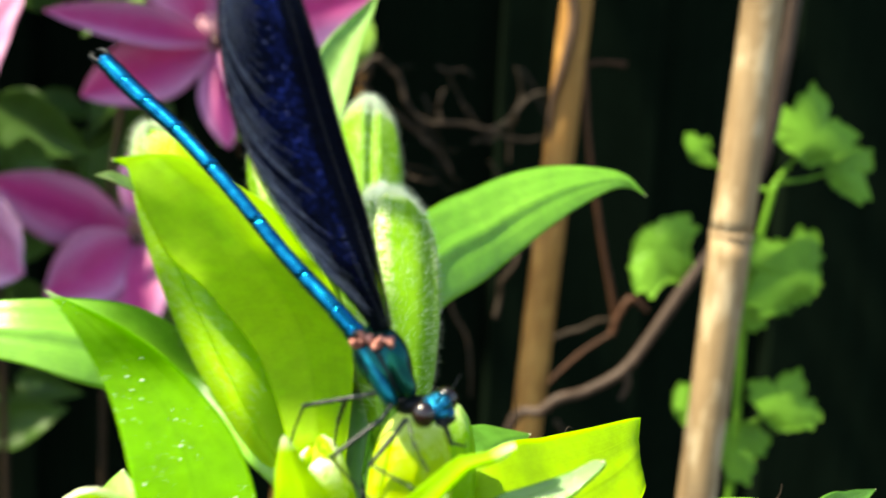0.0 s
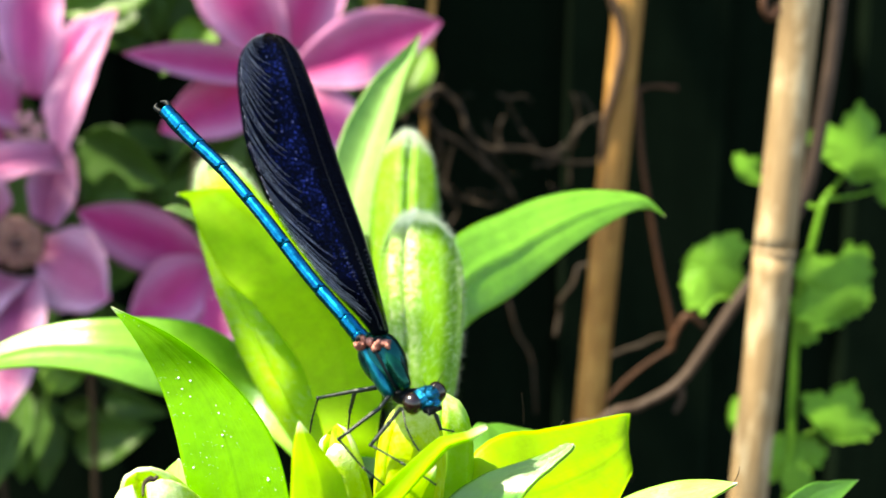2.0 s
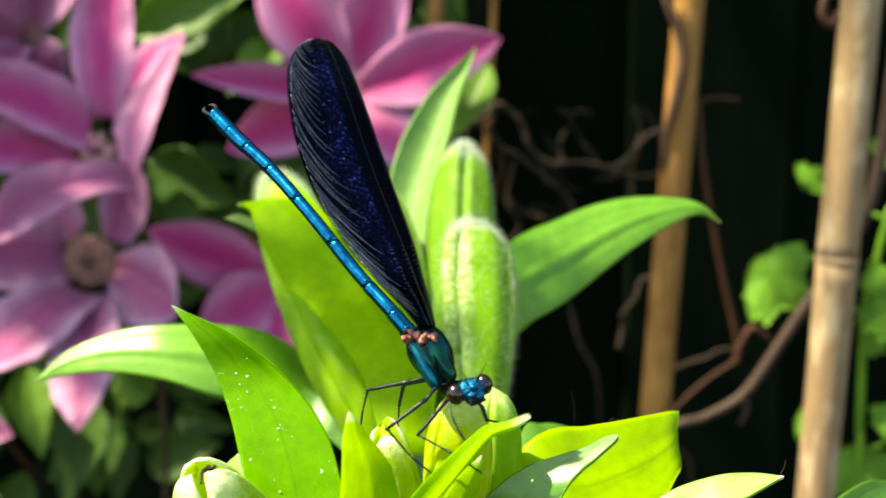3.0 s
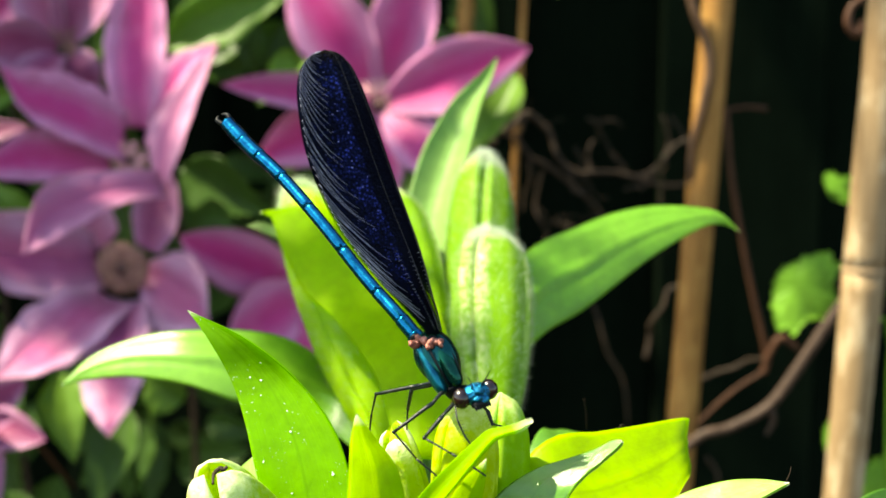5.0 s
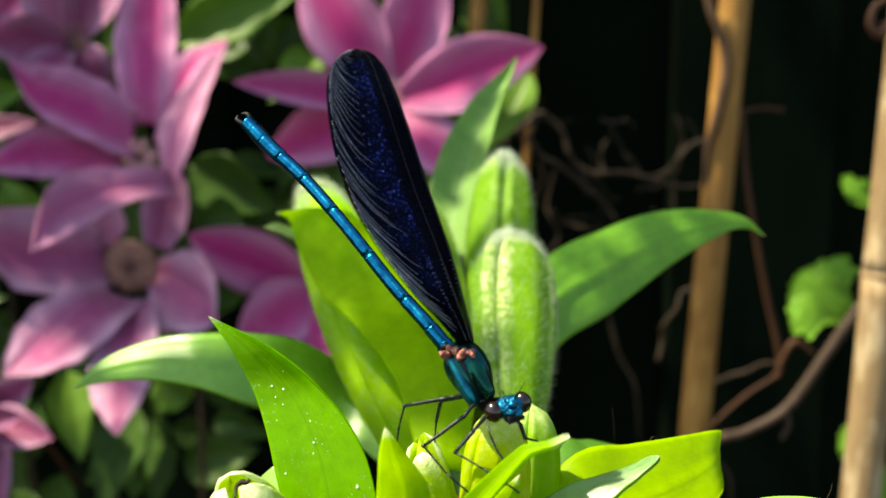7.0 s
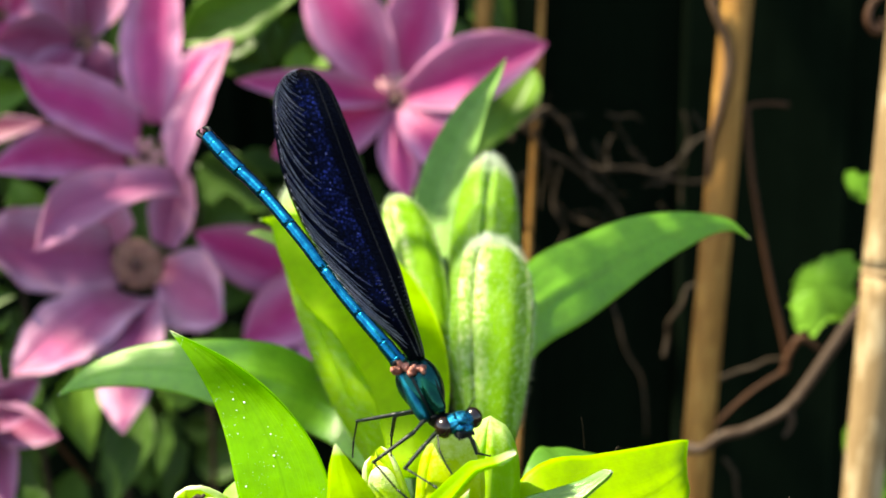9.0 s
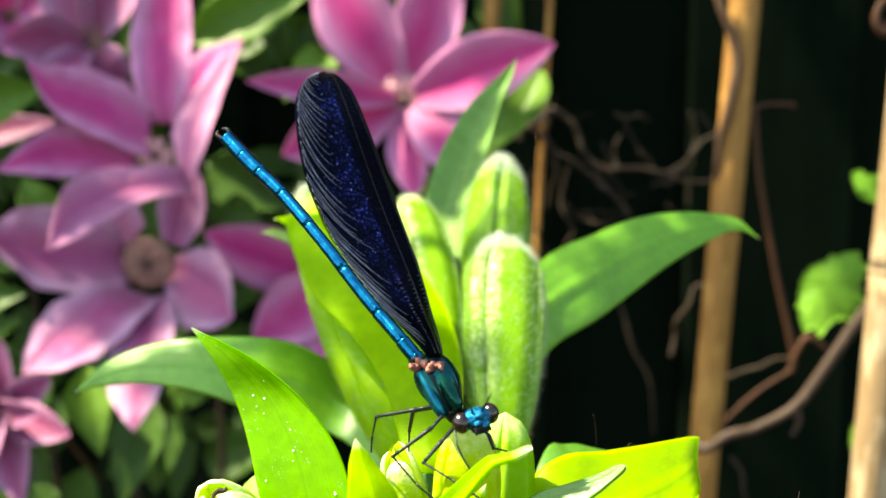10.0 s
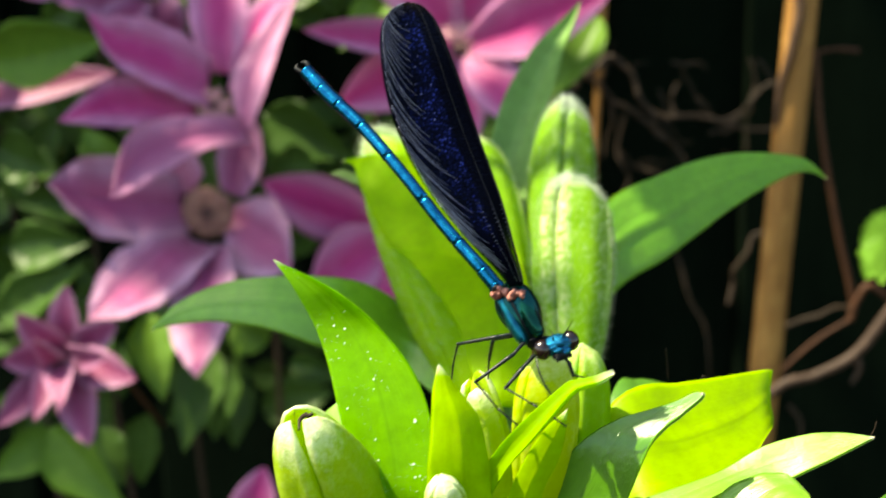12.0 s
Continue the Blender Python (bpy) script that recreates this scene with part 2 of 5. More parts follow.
M_LILY = leaf_material("lily_leaf", (0.24, 0.4, 0.003), (0.32, 0.5, 0.005), (0.56, 0.86, 0.005), through_part=0.5, rough=0.42, pale_tip=0.03)
M_LILY_GLOSS = leaf_material("lily_leaf_glossy", (0.14, 0.32, 0.02), (0.2, 0.4, 0.03), (0.42, 0.75, 0.01), through_part=0.3, rough=0.36, pale_tip=0.03, shine=1.0)
M_LILY_DUST = leaf_material("lily_leaf_dusted", (0.13, 0.345, 0.003), (0.19, 0.445, 0.005), (0.37, 0.82, 0.005), through_part=0.5, rough=0.42, pale_tip=0.035)
M_LILY_DEEP = leaf_material("lily_leaf_mature", (0.065, 0.19, 0.02), (0.105, 0.26, 0.03), (0.24, 0.52, 0.02), through_part=0.38, rough=0.35, pale_tip=0.02, shine=0.3)
M_LILY_SATIN = leaf_material("lily_leaf_satin", (0.14, 0.36, 0.018), (0.21, 0.46, 0.028), (0.36, 0.68, 0.014), through_part=0.38, rough=0.36, pale_tip=0.02, shine=0.8)
M_LILY_ARCH = leaf_material("lily_leaf_arching", (0.12, 0.32, 0.026), (0.185, 0.42, 0.038), (0.52, 0.85, 0.01), through_part=0.5, rough=0.4, pale_tip=0.03, shine=0.5)
M_LILY_PALE = leaf_material("lily_leaf_bloomed", (0.15, 0.29, 0.07), (0.21, 0.37, 0.1), (0.2, 0.44, 0.045), through_part=0.35, rough=0.5, pale_tip=0.02, shine=0.2)
M_LILY_SLICK = leaf_material("lily_leaf_slick", (0.05, 0.17, 0.003), (0.075, 0.22, 0.005), (0.2, 0.45, 0.02), through_part=0.2, rough=0.26, pale_tip=0.06, shine=0.8)
M_BRACT = leaf_material("lily_bract", (0.26, 0.43, 0.003), (0.35, 0.54, 0.004), (0.52, 0.88, 0.005), through_part=0.5, rough=0.5, pale_tip=0.1, shine=0.12)
M_BRACT_TIPPED = leaf_material("lily_bract_tipped", (0.2, 0.38, 0.003), (0.28, 0.48, 0.005), (0.44, 0.82, 0.005), through_part=0.45, rough=0.5, pale_tip=0.3, shine=0.12)
M_BRACT_BACK = leaf_material("lily_bract_back", (0.25, 0.43, 0.003), (0.33, 0.53, 0.004), (0.5, 0.88, 0.003), through_part=0.55, rough=0.6, pale_tip=0.05, shine=0.12)
M_BUD = bud_material("lily_bud", (0.1, 0.24, 0.003), (0.15, 0.32, 0.006), (0.62, 0.65, 0.36), 0.33)
M_BUD_PLAIN = bud_material("lily_bud_green", (0.1, 0.24, 0.003), (0.15, 0.32, 0.006), (0.5, 0.58, 0.28), 0.36, 0.3)
M_BUD_SOFT = bud_material("lily_bud_soft", (0.27, 0.5, 0.008), (0.35, 0.6, 0.012), (0.45, 0.6, 0.2), 0.5, 0.12, relief=0.2)
M_BUD_YELLOW = bud_material("lily_bud_young", (0.34, 0.47, 0.004), (0.46, 0.58, 0.008), (0.74, 0.78, 0.34), 0.45, 0.2, relief=0.15)
M_BUD_LIME = bud_material("lily_bud_lime", (0.2, 0.4, 0.003), (0.28, 0.5, 0.006), (0.6, 0.7, 0.3), 0.45, 0.1, relief=0.12)
M_BUD_PALE = bud_material("lily_bud_felted", (0.3, 0.46, 0.01), (0.4, 0.56, 0.02), (0.86, 0.87, 0.66), 0.38, 0.15, relief=0.5, white_from=0.78)
M_DOWN = plain_material("bud_down", (0.7, 0.74, 0.58), (0.82, 0.85, 0.72), rough=0.8)
M_POLLEN = plain_material("pollen_grain", (0.72, 0.74, 0.6), (0.85, 0.86, 0.74), rough=0.8)
M_TIP = leaf_material("bract_tip", (0.4, 0.5, 0.16), (0.55, 0.62, 0.28), (0.6, 0.75, 0.3), through_part=0.45, rough=0.6, shine=0.2)
M_STEM = leaf_material("lily_stem", (0.07, 0.18, 0.03), (0.11, 0.26, 0.04), (0.2, 0.4, 0.05), through_part=0.1)
M_PETAL = petal_material("clematis_sepal", (0.54, 0.22, 0.42), (0.5, 0.014, 0.2))
M_PETAL_BACK = petal_material("clematis_sepal_back", (0.6, 0.28, 0.46), (0.5, 0.13, 0.31), 0.45)
M_PETAL_DEEP = petal_material("clematis_sepal_deep", (0.38, 0.15, 0.29), (0.28, 0.03, 0.13))
M_PETAL_DUSK = petal_material("clematis_sepal_dusky", (0.52, 0.29, 0.45), (0.38, 0.055, 0.2))
M_STAMEN_PINK = plain_material("stamens_pink", (0.4, 0.14, 0.2), (0.6, 0.36, 0.36), rough=0.85, scale=500.0)
M_STAMEN = plain_material("stamens", (0.15, 0.05, 0.055), (0.32, 0.18, 0.13), rough=0.85, scale=500.0)
M_PISTIL = plain_material("pistil", (0.04, 0.012, 0.018), (0.12, 0.06, 0.045), rough=0.8)
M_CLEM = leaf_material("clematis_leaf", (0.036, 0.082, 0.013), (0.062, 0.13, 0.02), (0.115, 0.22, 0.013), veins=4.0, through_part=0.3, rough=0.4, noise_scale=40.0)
M_CLEM_PALE = leaf_material("clematis_leaf_pale", (0.085, 0.18, 0.022), (0.13, 0.25, 0.03), (0.24, 0.42, 0.025), veins=4.0, through_part=0.35, rough=0.4, noise_scale=40.0)
M_LOBED = leaf_material("lobed_leaf", (0.11, 0.26, 0.02), (0.16, 0.34, 0.03), (0.28, 0.52, 0.03), veins=3.0, through_part=0.4, rough=0.5, noise_scale=60.0)
M_CANE = wood_material("bamboo", (0.2, 0.125, 0.06), (0.34, 0.24, 0.13), worn=(0.52, 0.42, 0.27))
M_CANE_OLD = wood_material("bamboo_weathered", (0.22, 0.1, 0.024), (0.38, 0.195, 0.05), worn=(0.42, 0.23, 0.065))
M_NODE = wood_material("bamboo_node", (0.2, 0.13, 0.07), (0.36, 0.25, 0.14))
M_BARK = wood_material("bark", (0.06, 0.032, 0.017), (0.135, 0.075, 0.04), stretch=(30, 30, 12))
M_RED = wood_material("red_shoot", (0.042, 0.016, 0.007), (0.076, 0.031, 0.013), stretch=(30, 30, 12))
M_GREY_BARK = wood_material("grey_bark", (0.032, 0.019, 0.012), (0.074, 0.046, 0.032), stretch=(30, 30, 12))
M_TWIG = wood_material("dry_twig", (0.018, 0.011, 0.006), (0.042, 0.026, 0.014), stretch=(30, 30, 12))
M_SOIL = wood_material("soil", (0.02, 0.014, 0.01), (0.05, 0.036, 0.025), stretch=(1, 1, 1), rough=0.95, scale=40.0, gloss=0.1)
# near black: the deep shade of the background is put into this colour
M_FENCE = wood_material("fence_shade_black", (0.0018, 0.004, 0.002), (0.0036, 0.0074, 0.0038), stretch=(20, 20, 1), rough=0.9, gloss=0.03)
M_BLUE = plain_material("metallic_blue", (0.0, 0.065, 0.165), (0.0, 0.16, 0.31), rough=0.25, metal=1.0, scale=900.0)
M_RING = plain_material("abdomen_joint", (0.02, 0.17, 0.28), (0.06, 0.28, 0.4), rough=0.35, metal=0.6, scale=900.0)
M_TEAL = plain_material("metallic_teal", (0.0, 0.02, 0.04), (0.002, 0.08, 0.06), rough=0.2, metal=0.85, scale=260.0)
M_FACE = plain_material("metallic_face", (0.0, 0.012, 0.04), (0.0, 0.22, 0.42), rough=0.24, metal=0.85, scale=2600.0, bump=1.0)
M_STRIPE = plain_material("metallic_stripe", (0.0, 0.05, 0.1), (0.0, 0.15, 0.2), rough=0.3, metal=0.85, scale=900.0)
M_GREEN = plain_material("metallic_deep_green", (0.0, 0.014, 0.016), (0.002, 0.075, 0.045), rough=0.2, metal=0.85, scale=700.0, bump=0.5)
M_BLACK = plain_material("black_chitin", (0.001, 0.002, 0.003), (0.004, 0.006, 0.009), rough=0.5, scale=900.0, spec=0.15)
M_LEG = plain_material("leg_chitin", (0.002, 0.004, 0.004), (0.006, 0.012, 0.01), rough=0.4, scale=900.0, spec=0.3)
M_EYE = plain_material("compound_eye", (0.003, 0.001, 0.001), (0.01, 0.0025, 0.002), rough=0.22, scale=1500.0, coat=0.15, bump=0.05)
M_SADDLE = plain_material("wing_base_skin", (0.12, 0.02, 0.014), (0.45, 0.18, 0.13), rough=0.6, scale=1300.0)
M_WING = wing_material()
M_VEIN = plain_material("wing_vein", (0.12, 0.14, 0.24), (0.34, 0.36, 0.46), rough=0.35, metal=0.3, scale=900.0)
M_VEIN_PALE = plain_material("wing_cross_vein", (0.02, 0.022, 0.03), (0.2, 0.22, 0.25), rough=0.35, metal=0.3, scale=1800.0)
M_VEIN_DARK = plain_material("wing_front_vein", (0.003, 0.003, 0.005), (0.01, 0.01, 0.015), rough=0.55, metal=0.0, scale=900.0)


# ---- building helpers ----
def thing(name, base, label, category, group="", kind=""):
    ob = new(name)
    ob.location = base
    ob.empty_display_size = 0.01
    return tagged(ob, label, category, group, kind)


def origin_of(ob):
    o = Vector((0, 0, 0))
    while ob:
        o += ob.location
        ob = ob.parent
    return o


def part(name, bm, mat, parent, label="", pivot=None, smooth=True):
    """Links a bmesh, given in world places, as one mesh under a thing or a part."""
    home = origin_of(parent) if parent else Vector((0, 0, 0))
    piv = Vector(pivot) if pivot is not None else home
    bmesh.ops.translate(bm, verts=bm.verts, vec=-piv)
    me = bpy.data.meshes.new(name)
    bm.to_mesh(me)
    bm.free()
    for poly in me.polygons:
        poly.use_smooth = smooth
    me.materials.append(mat)
    ob = new(name, me)
    if parent:
        ob.parent = parent
        ob.location = piv - home
    return tagged(ob, label) if label else ob


def spline(points, n):
    """n + 1 places along a smooth curve through the points."""
    p = [Vector(q) for q in points]
    p = [p[0] * 2 - p[1]] + p + [p[-1] * 2 - p[-2]]
    out = []
    for k in range(n + 1):
        s = k / n * (len(p) - 3)
        i = min(int(s), len(p) - 4)
        t = s - i
        a, b, c, d = p[i:i + 4]
        out.append(0.5 * (2 * b + (c - a) * t + (2 * a - 5 * b + 4 * c - d) * t * t + (3 * b - a - 3 * c + d) * t ** 3))
    return out


def sheet(bm, mids, sides, cup=0.15, thick=0.0004, nv=8, wave=0.0, freq=9.0, seed=0.0, face=None, ribs=0.0):
    """A thin blade with two faces and a rim. cup: how far the margins bend towards the face side, in half widths."""
    uvl = bm.loops.layers.uv.verify()
    face = Vector(face) if face is not None else Vector((0, -1, 0.3))
    n = len(mids) - 1
    top, low = [], []
    for i in range(n + 1):
        a, b = mids[max(i - 1, 0)], mids[min(i + 1, n)]
        s = sides[i]
        nm = s.cross(b - a)
        if nm.length < 1e-12:
            nm = face.copy()
        nm.normalize()
        if nm.dot(face) < 0:
            nm = -nm
        half = s.length
        rt, rl = [], []
        for j in range(nv + 1):
            v = j / nv * 2 - 1
            rip = wave * half * abs(v) ** 2 * math.sin(freq * i / n * 3.1 + seed + (1.7 if v > 0 else 0.0))
            rip += ribs * half * (math.cos(v * 8.0 + seed) + 0.6 * math.cos(v * 15.0 + seed * 3 + i / n * 2.0)) * (1 - v * v)
            q = mids[i] + s * v + nm * (cup * half * (abs(v) ** 1.6 - 0.35) + rip)
            rt.append(bm.verts.new(q + nm * thick * 0.5))
            rl.append(bm.verts.new(q - nm * thick * 0.5))
        top.append(rt)
        low.append(rl)

    def quad(vs, uvs):
        f = bm.faces.new(vs)
        for lp, uv in zip(f.loops, uvs):
            lp[uvl].uv = uv

    for i in range(n):
        for j in range(nv):
            uvs = [(i / n, j / nv), ((i + 1) / n, j / nv), ((i + 1) / n, (j + 1) / nv), (i / n, (j + 1) / nv)]
            quad([top[i][j], top[i + 1][j], top[i + 1][j + 1], top[i][j + 1]], uvs)
            quad([low[i][j + 1], low[i + 1][j + 1], low[i + 1][j], low[i][j]], uvs[::-1])
        for j, e in ((0, 0.0), (nv, 1.0)):
            uvs = [(i / n, e), ((i + 1) / n, e), ((i + 1) / n, e), (i / n, e)]
            quad([top[i][j], low[i][j], low[i + 1][j], top[i + 1][j]], [uvs[0], uvs[0], uvs[1], uvs[1]])
    for i in (0, n):
        for j in range(nv):
            quad([top[i][j], top[i][j + 1], low[i][j + 1], low[i][j]], [(i / n, j / nv)] * 4)


def blade(name, stations, mat, parent, cup=0.15, thick=0.0005, n=40, nv=22, wave=0.018, label="", face=None, seed=0.0, ribs=0.011):
    """A leaf from a few stations (middle, half width as a vector), base first."""
    bm = bmesh.new()
    mids = spline([s[0] for s in stations], n)
    sides = spline([s[1] for s in stations], n)
    sides[-1] = (sides[-2] + sides[-1]) * 0.12
    sheet(bm, mids, sides, cup, thick, nv, wave, seed=seed, face=face, ribs=ribs)
    return part(name, bm, mat, parent, label)


def tube(bm, points, radii, n=24, ring=10, caps=True):
    """A round rod along a smooth curve; radii are spread evenly over its length."""
    uvl = bm.loops.layers.uv.verify()
    ps = spline(points, n)
    rings = []
    up = None
    for i, q in enumerate(ps):
        d = (ps[min(i + 1, n)] - ps[max(i - 1, 0)]).normalized()
        if up is None:
            up = d.orthogonal().normalized()
        up = (up - d * up.dot(d)).normalized()
        w = d.cross(up)
        s = i / n * (len(radii) - 1)
        k = min(int(s), len(radii) - 2)
        r = radii[k] + (radii[k + 1] - radii[k]) * (s - k)
        rings.append([bm.verts.new(q + (up * math.cos(a) + w * math.sin(a)) * r) for a in (math.tau * j / ring for j in range(ring))])
    for i in range(n):
        for j in range(ring):
            f = bm.faces.new([rings[i][j], rings[i][(j + 1) % ring], rings[i + 1][(j + 1) % ring], rings[i + 1][j]])
            for lp, uv in zip(f.loops, ((i / n, j / ring), (i / n, (j + 1) / ring), ((i + 1) / n, (j + 1) / ring), ((i + 1) / n, j / ring))):
                lp[uvl].uv = uv
    if caps:
        bm.faces.new(rings[0][::-1])
        bm.faces.new(rings[-1])
    return bm


def ball(bm, centre, axes, rings=12, seg=18):
    """An ellipsoid on three half axes given as vectors."""
    m = Matrix([Vector(a) for a in axes]).transposed().to_4x4()
    bmesh.ops.create_uvsphere(bm, u_segments=seg, v_segments=rings, radius=1.0, matrix=Matrix.Translation(Vector(centre)) @ m)
    return bm


# ---- the place ----
def ground():
    bm = bmesh.new()
    bmesh.ops.create_grid(bm, x_segments=80, y_segments=80, size=1.0)
    for v in bm.verts:
        x, y = v.co.x, v.co.y
        v.co.x, v.co.y = math.copysign(abs(x) ** 3, x) * 300, math.copysign(abs(y) ** 3, y) * 300
        near = max(0.0, 1 - v.co.length / 6)
        v.co.z = -0.004 + near * 0.02 * (noise.noise(v.co * 7.0) - 0.5)
    ob = part("ground", bm, M_SOIL, None)
    tagged(ob, "dark bare garden soil under the plants", "ground", kind="structure")


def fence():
    # Added boards that stand in for the dark shade behind the plants.
    f = thing("fence", (0.0, 0.86, 0.0), "near-black board fence standing in for deep shade behind the plants", "fence", kind="structure")
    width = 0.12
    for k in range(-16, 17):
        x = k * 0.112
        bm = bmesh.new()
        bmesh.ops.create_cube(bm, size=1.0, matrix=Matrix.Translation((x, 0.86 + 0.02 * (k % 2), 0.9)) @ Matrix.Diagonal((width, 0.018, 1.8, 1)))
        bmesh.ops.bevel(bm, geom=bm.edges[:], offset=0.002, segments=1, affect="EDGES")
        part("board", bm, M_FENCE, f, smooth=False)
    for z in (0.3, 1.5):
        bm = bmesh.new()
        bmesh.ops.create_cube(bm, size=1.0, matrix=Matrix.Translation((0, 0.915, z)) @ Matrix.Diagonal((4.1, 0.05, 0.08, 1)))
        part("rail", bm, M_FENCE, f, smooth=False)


# ---- lily ----
def bud(parent, base, top, radius, mat, downy=0, label="", lean=0.0, seed=1, peak=0.62, lobes=0.0, blunt=2.6, ridged=1.0):
    """Three outer tepals closed over one another, ridged along the middle, blunt at the top."""
    base, top = Vector(base), Vector(top)
    ax = top - base
    d = ax.normalized()
    u = Vector((1, 0, 0)) - d * d.x
    u.normalize()
    w = d.cross(u)
    holder = None
    rnd = random.Random(seed)
    n, m = 24, 20

    def prof(t):
        return radius * (0.42 + 0.58 * math.sin(min(1.0, t / peak) * math.pi / 2) ** 0.9) * max(0.0, 1 - max(0.0, (t - peak) / (1 - peak)) ** blunt) ** 0.55

    for k in range(3):
        a0 = math.tau * k / 3 + 0.5 + lean
        bm = bmesh.new()
        uvl = bm.loops.layers.uv.verify()
        grid = []
        for i in range(n + 1):
            t = i / n
            row = []
            for j in range(m + 1):
                s = j / m
                a = a0 + (s - 0.5) * math.tau / 3 * 1.02
                e = 0.5 - abs(s - 0.5)
                ridge = 1 + ridged * (0.12 * math.exp(-((e - 0.12) / 0.07) ** 2) - 0.15 * math.exp(-(e / 0.035) ** 2)) + 0.012 * noise.noise(Vector((t * 9, s * 7, seed + k))) + 0.03 * math.exp(-((s - 0.5) / 0.1) ** 2)
                r = prof(t) * ridge
                row.append(bm.verts.new(base + ax * (t - 0.15 * lobes * k * t ** 8) + (u * math.cos(a) + w * math.sin(a)) * r + (u * math.cos(a0) + w * math.sin(a0)) * radius * lobes * t ** 7))
            grid.append(row)
        core = [bm.verts.new(base + ax * (i / n * 0.985) + (u * math.cos(a0) + w * math.sin(a0)) * prof(i / n) * 0.25) for i in range(n + 1)]
        for i in range(n):
            for j in range(m):
                f = bm.faces.new([grid[i][j], grid[i][j + 1], grid[i + 1][j + 1], grid[i + 1][j]])
                for lp, uv in zip(f.loops, ((i / n, j / m), (i / n, (j + 1) / m), ((i + 1) / n, (j + 1) / m), ((i + 1) / n, j / m))):
                    lp[uvl].uv = uv
            bm.faces.new([grid[i][m], core[i], core[i + 1], grid[i + 1][m]])
            bm.faces.new([core[i], grid[i][0], grid[i + 1][0], core[i + 1]])
        if holder is None:
            holder = part("bud", bm, mat, parent, label)
        else:
            part("tepal", bm, mat, holder)
    if downy:
        bm = bmesh.new()
        for _ in range(downy):
            t, a = 0.08 + 0.92 * rnd.random() ** 0.7, rnd.random() * math.tau
            if rnd.random() < 0.3:
                t = 0.86 + 0.14 * rnd.random()
            if rnd.random() < 0.5:
                a = 0.5 + lean + math.tau / 6 + math.tau / 3 * rnd.randrange(3) + rnd.choice((-1, 1)) * rnd.gauss(0.25, 0.1)
            out = u * math.cos(a) + w * math.sin(a)
            q = base + ax * t + out * prof(t) * 1.0
            side = d.cross(out) * 0.000028
            L = radius * (0.05 + 0.26 * rnd.random() ** 2)
            tip = q + (out + d * rnd.uniform(-0.3, 0.9) + d.cross(out) * rnd.uniform(-0.6, 0.6)).normalized() * L
            bm.faces.new([bm.verts.new(q - side), bm.verts.new(q + side), bm.verts.new(tip)])
        tagged(part("down", bm, M_DOWN, holder, "fine white down"), kind="stuff")
    return holder


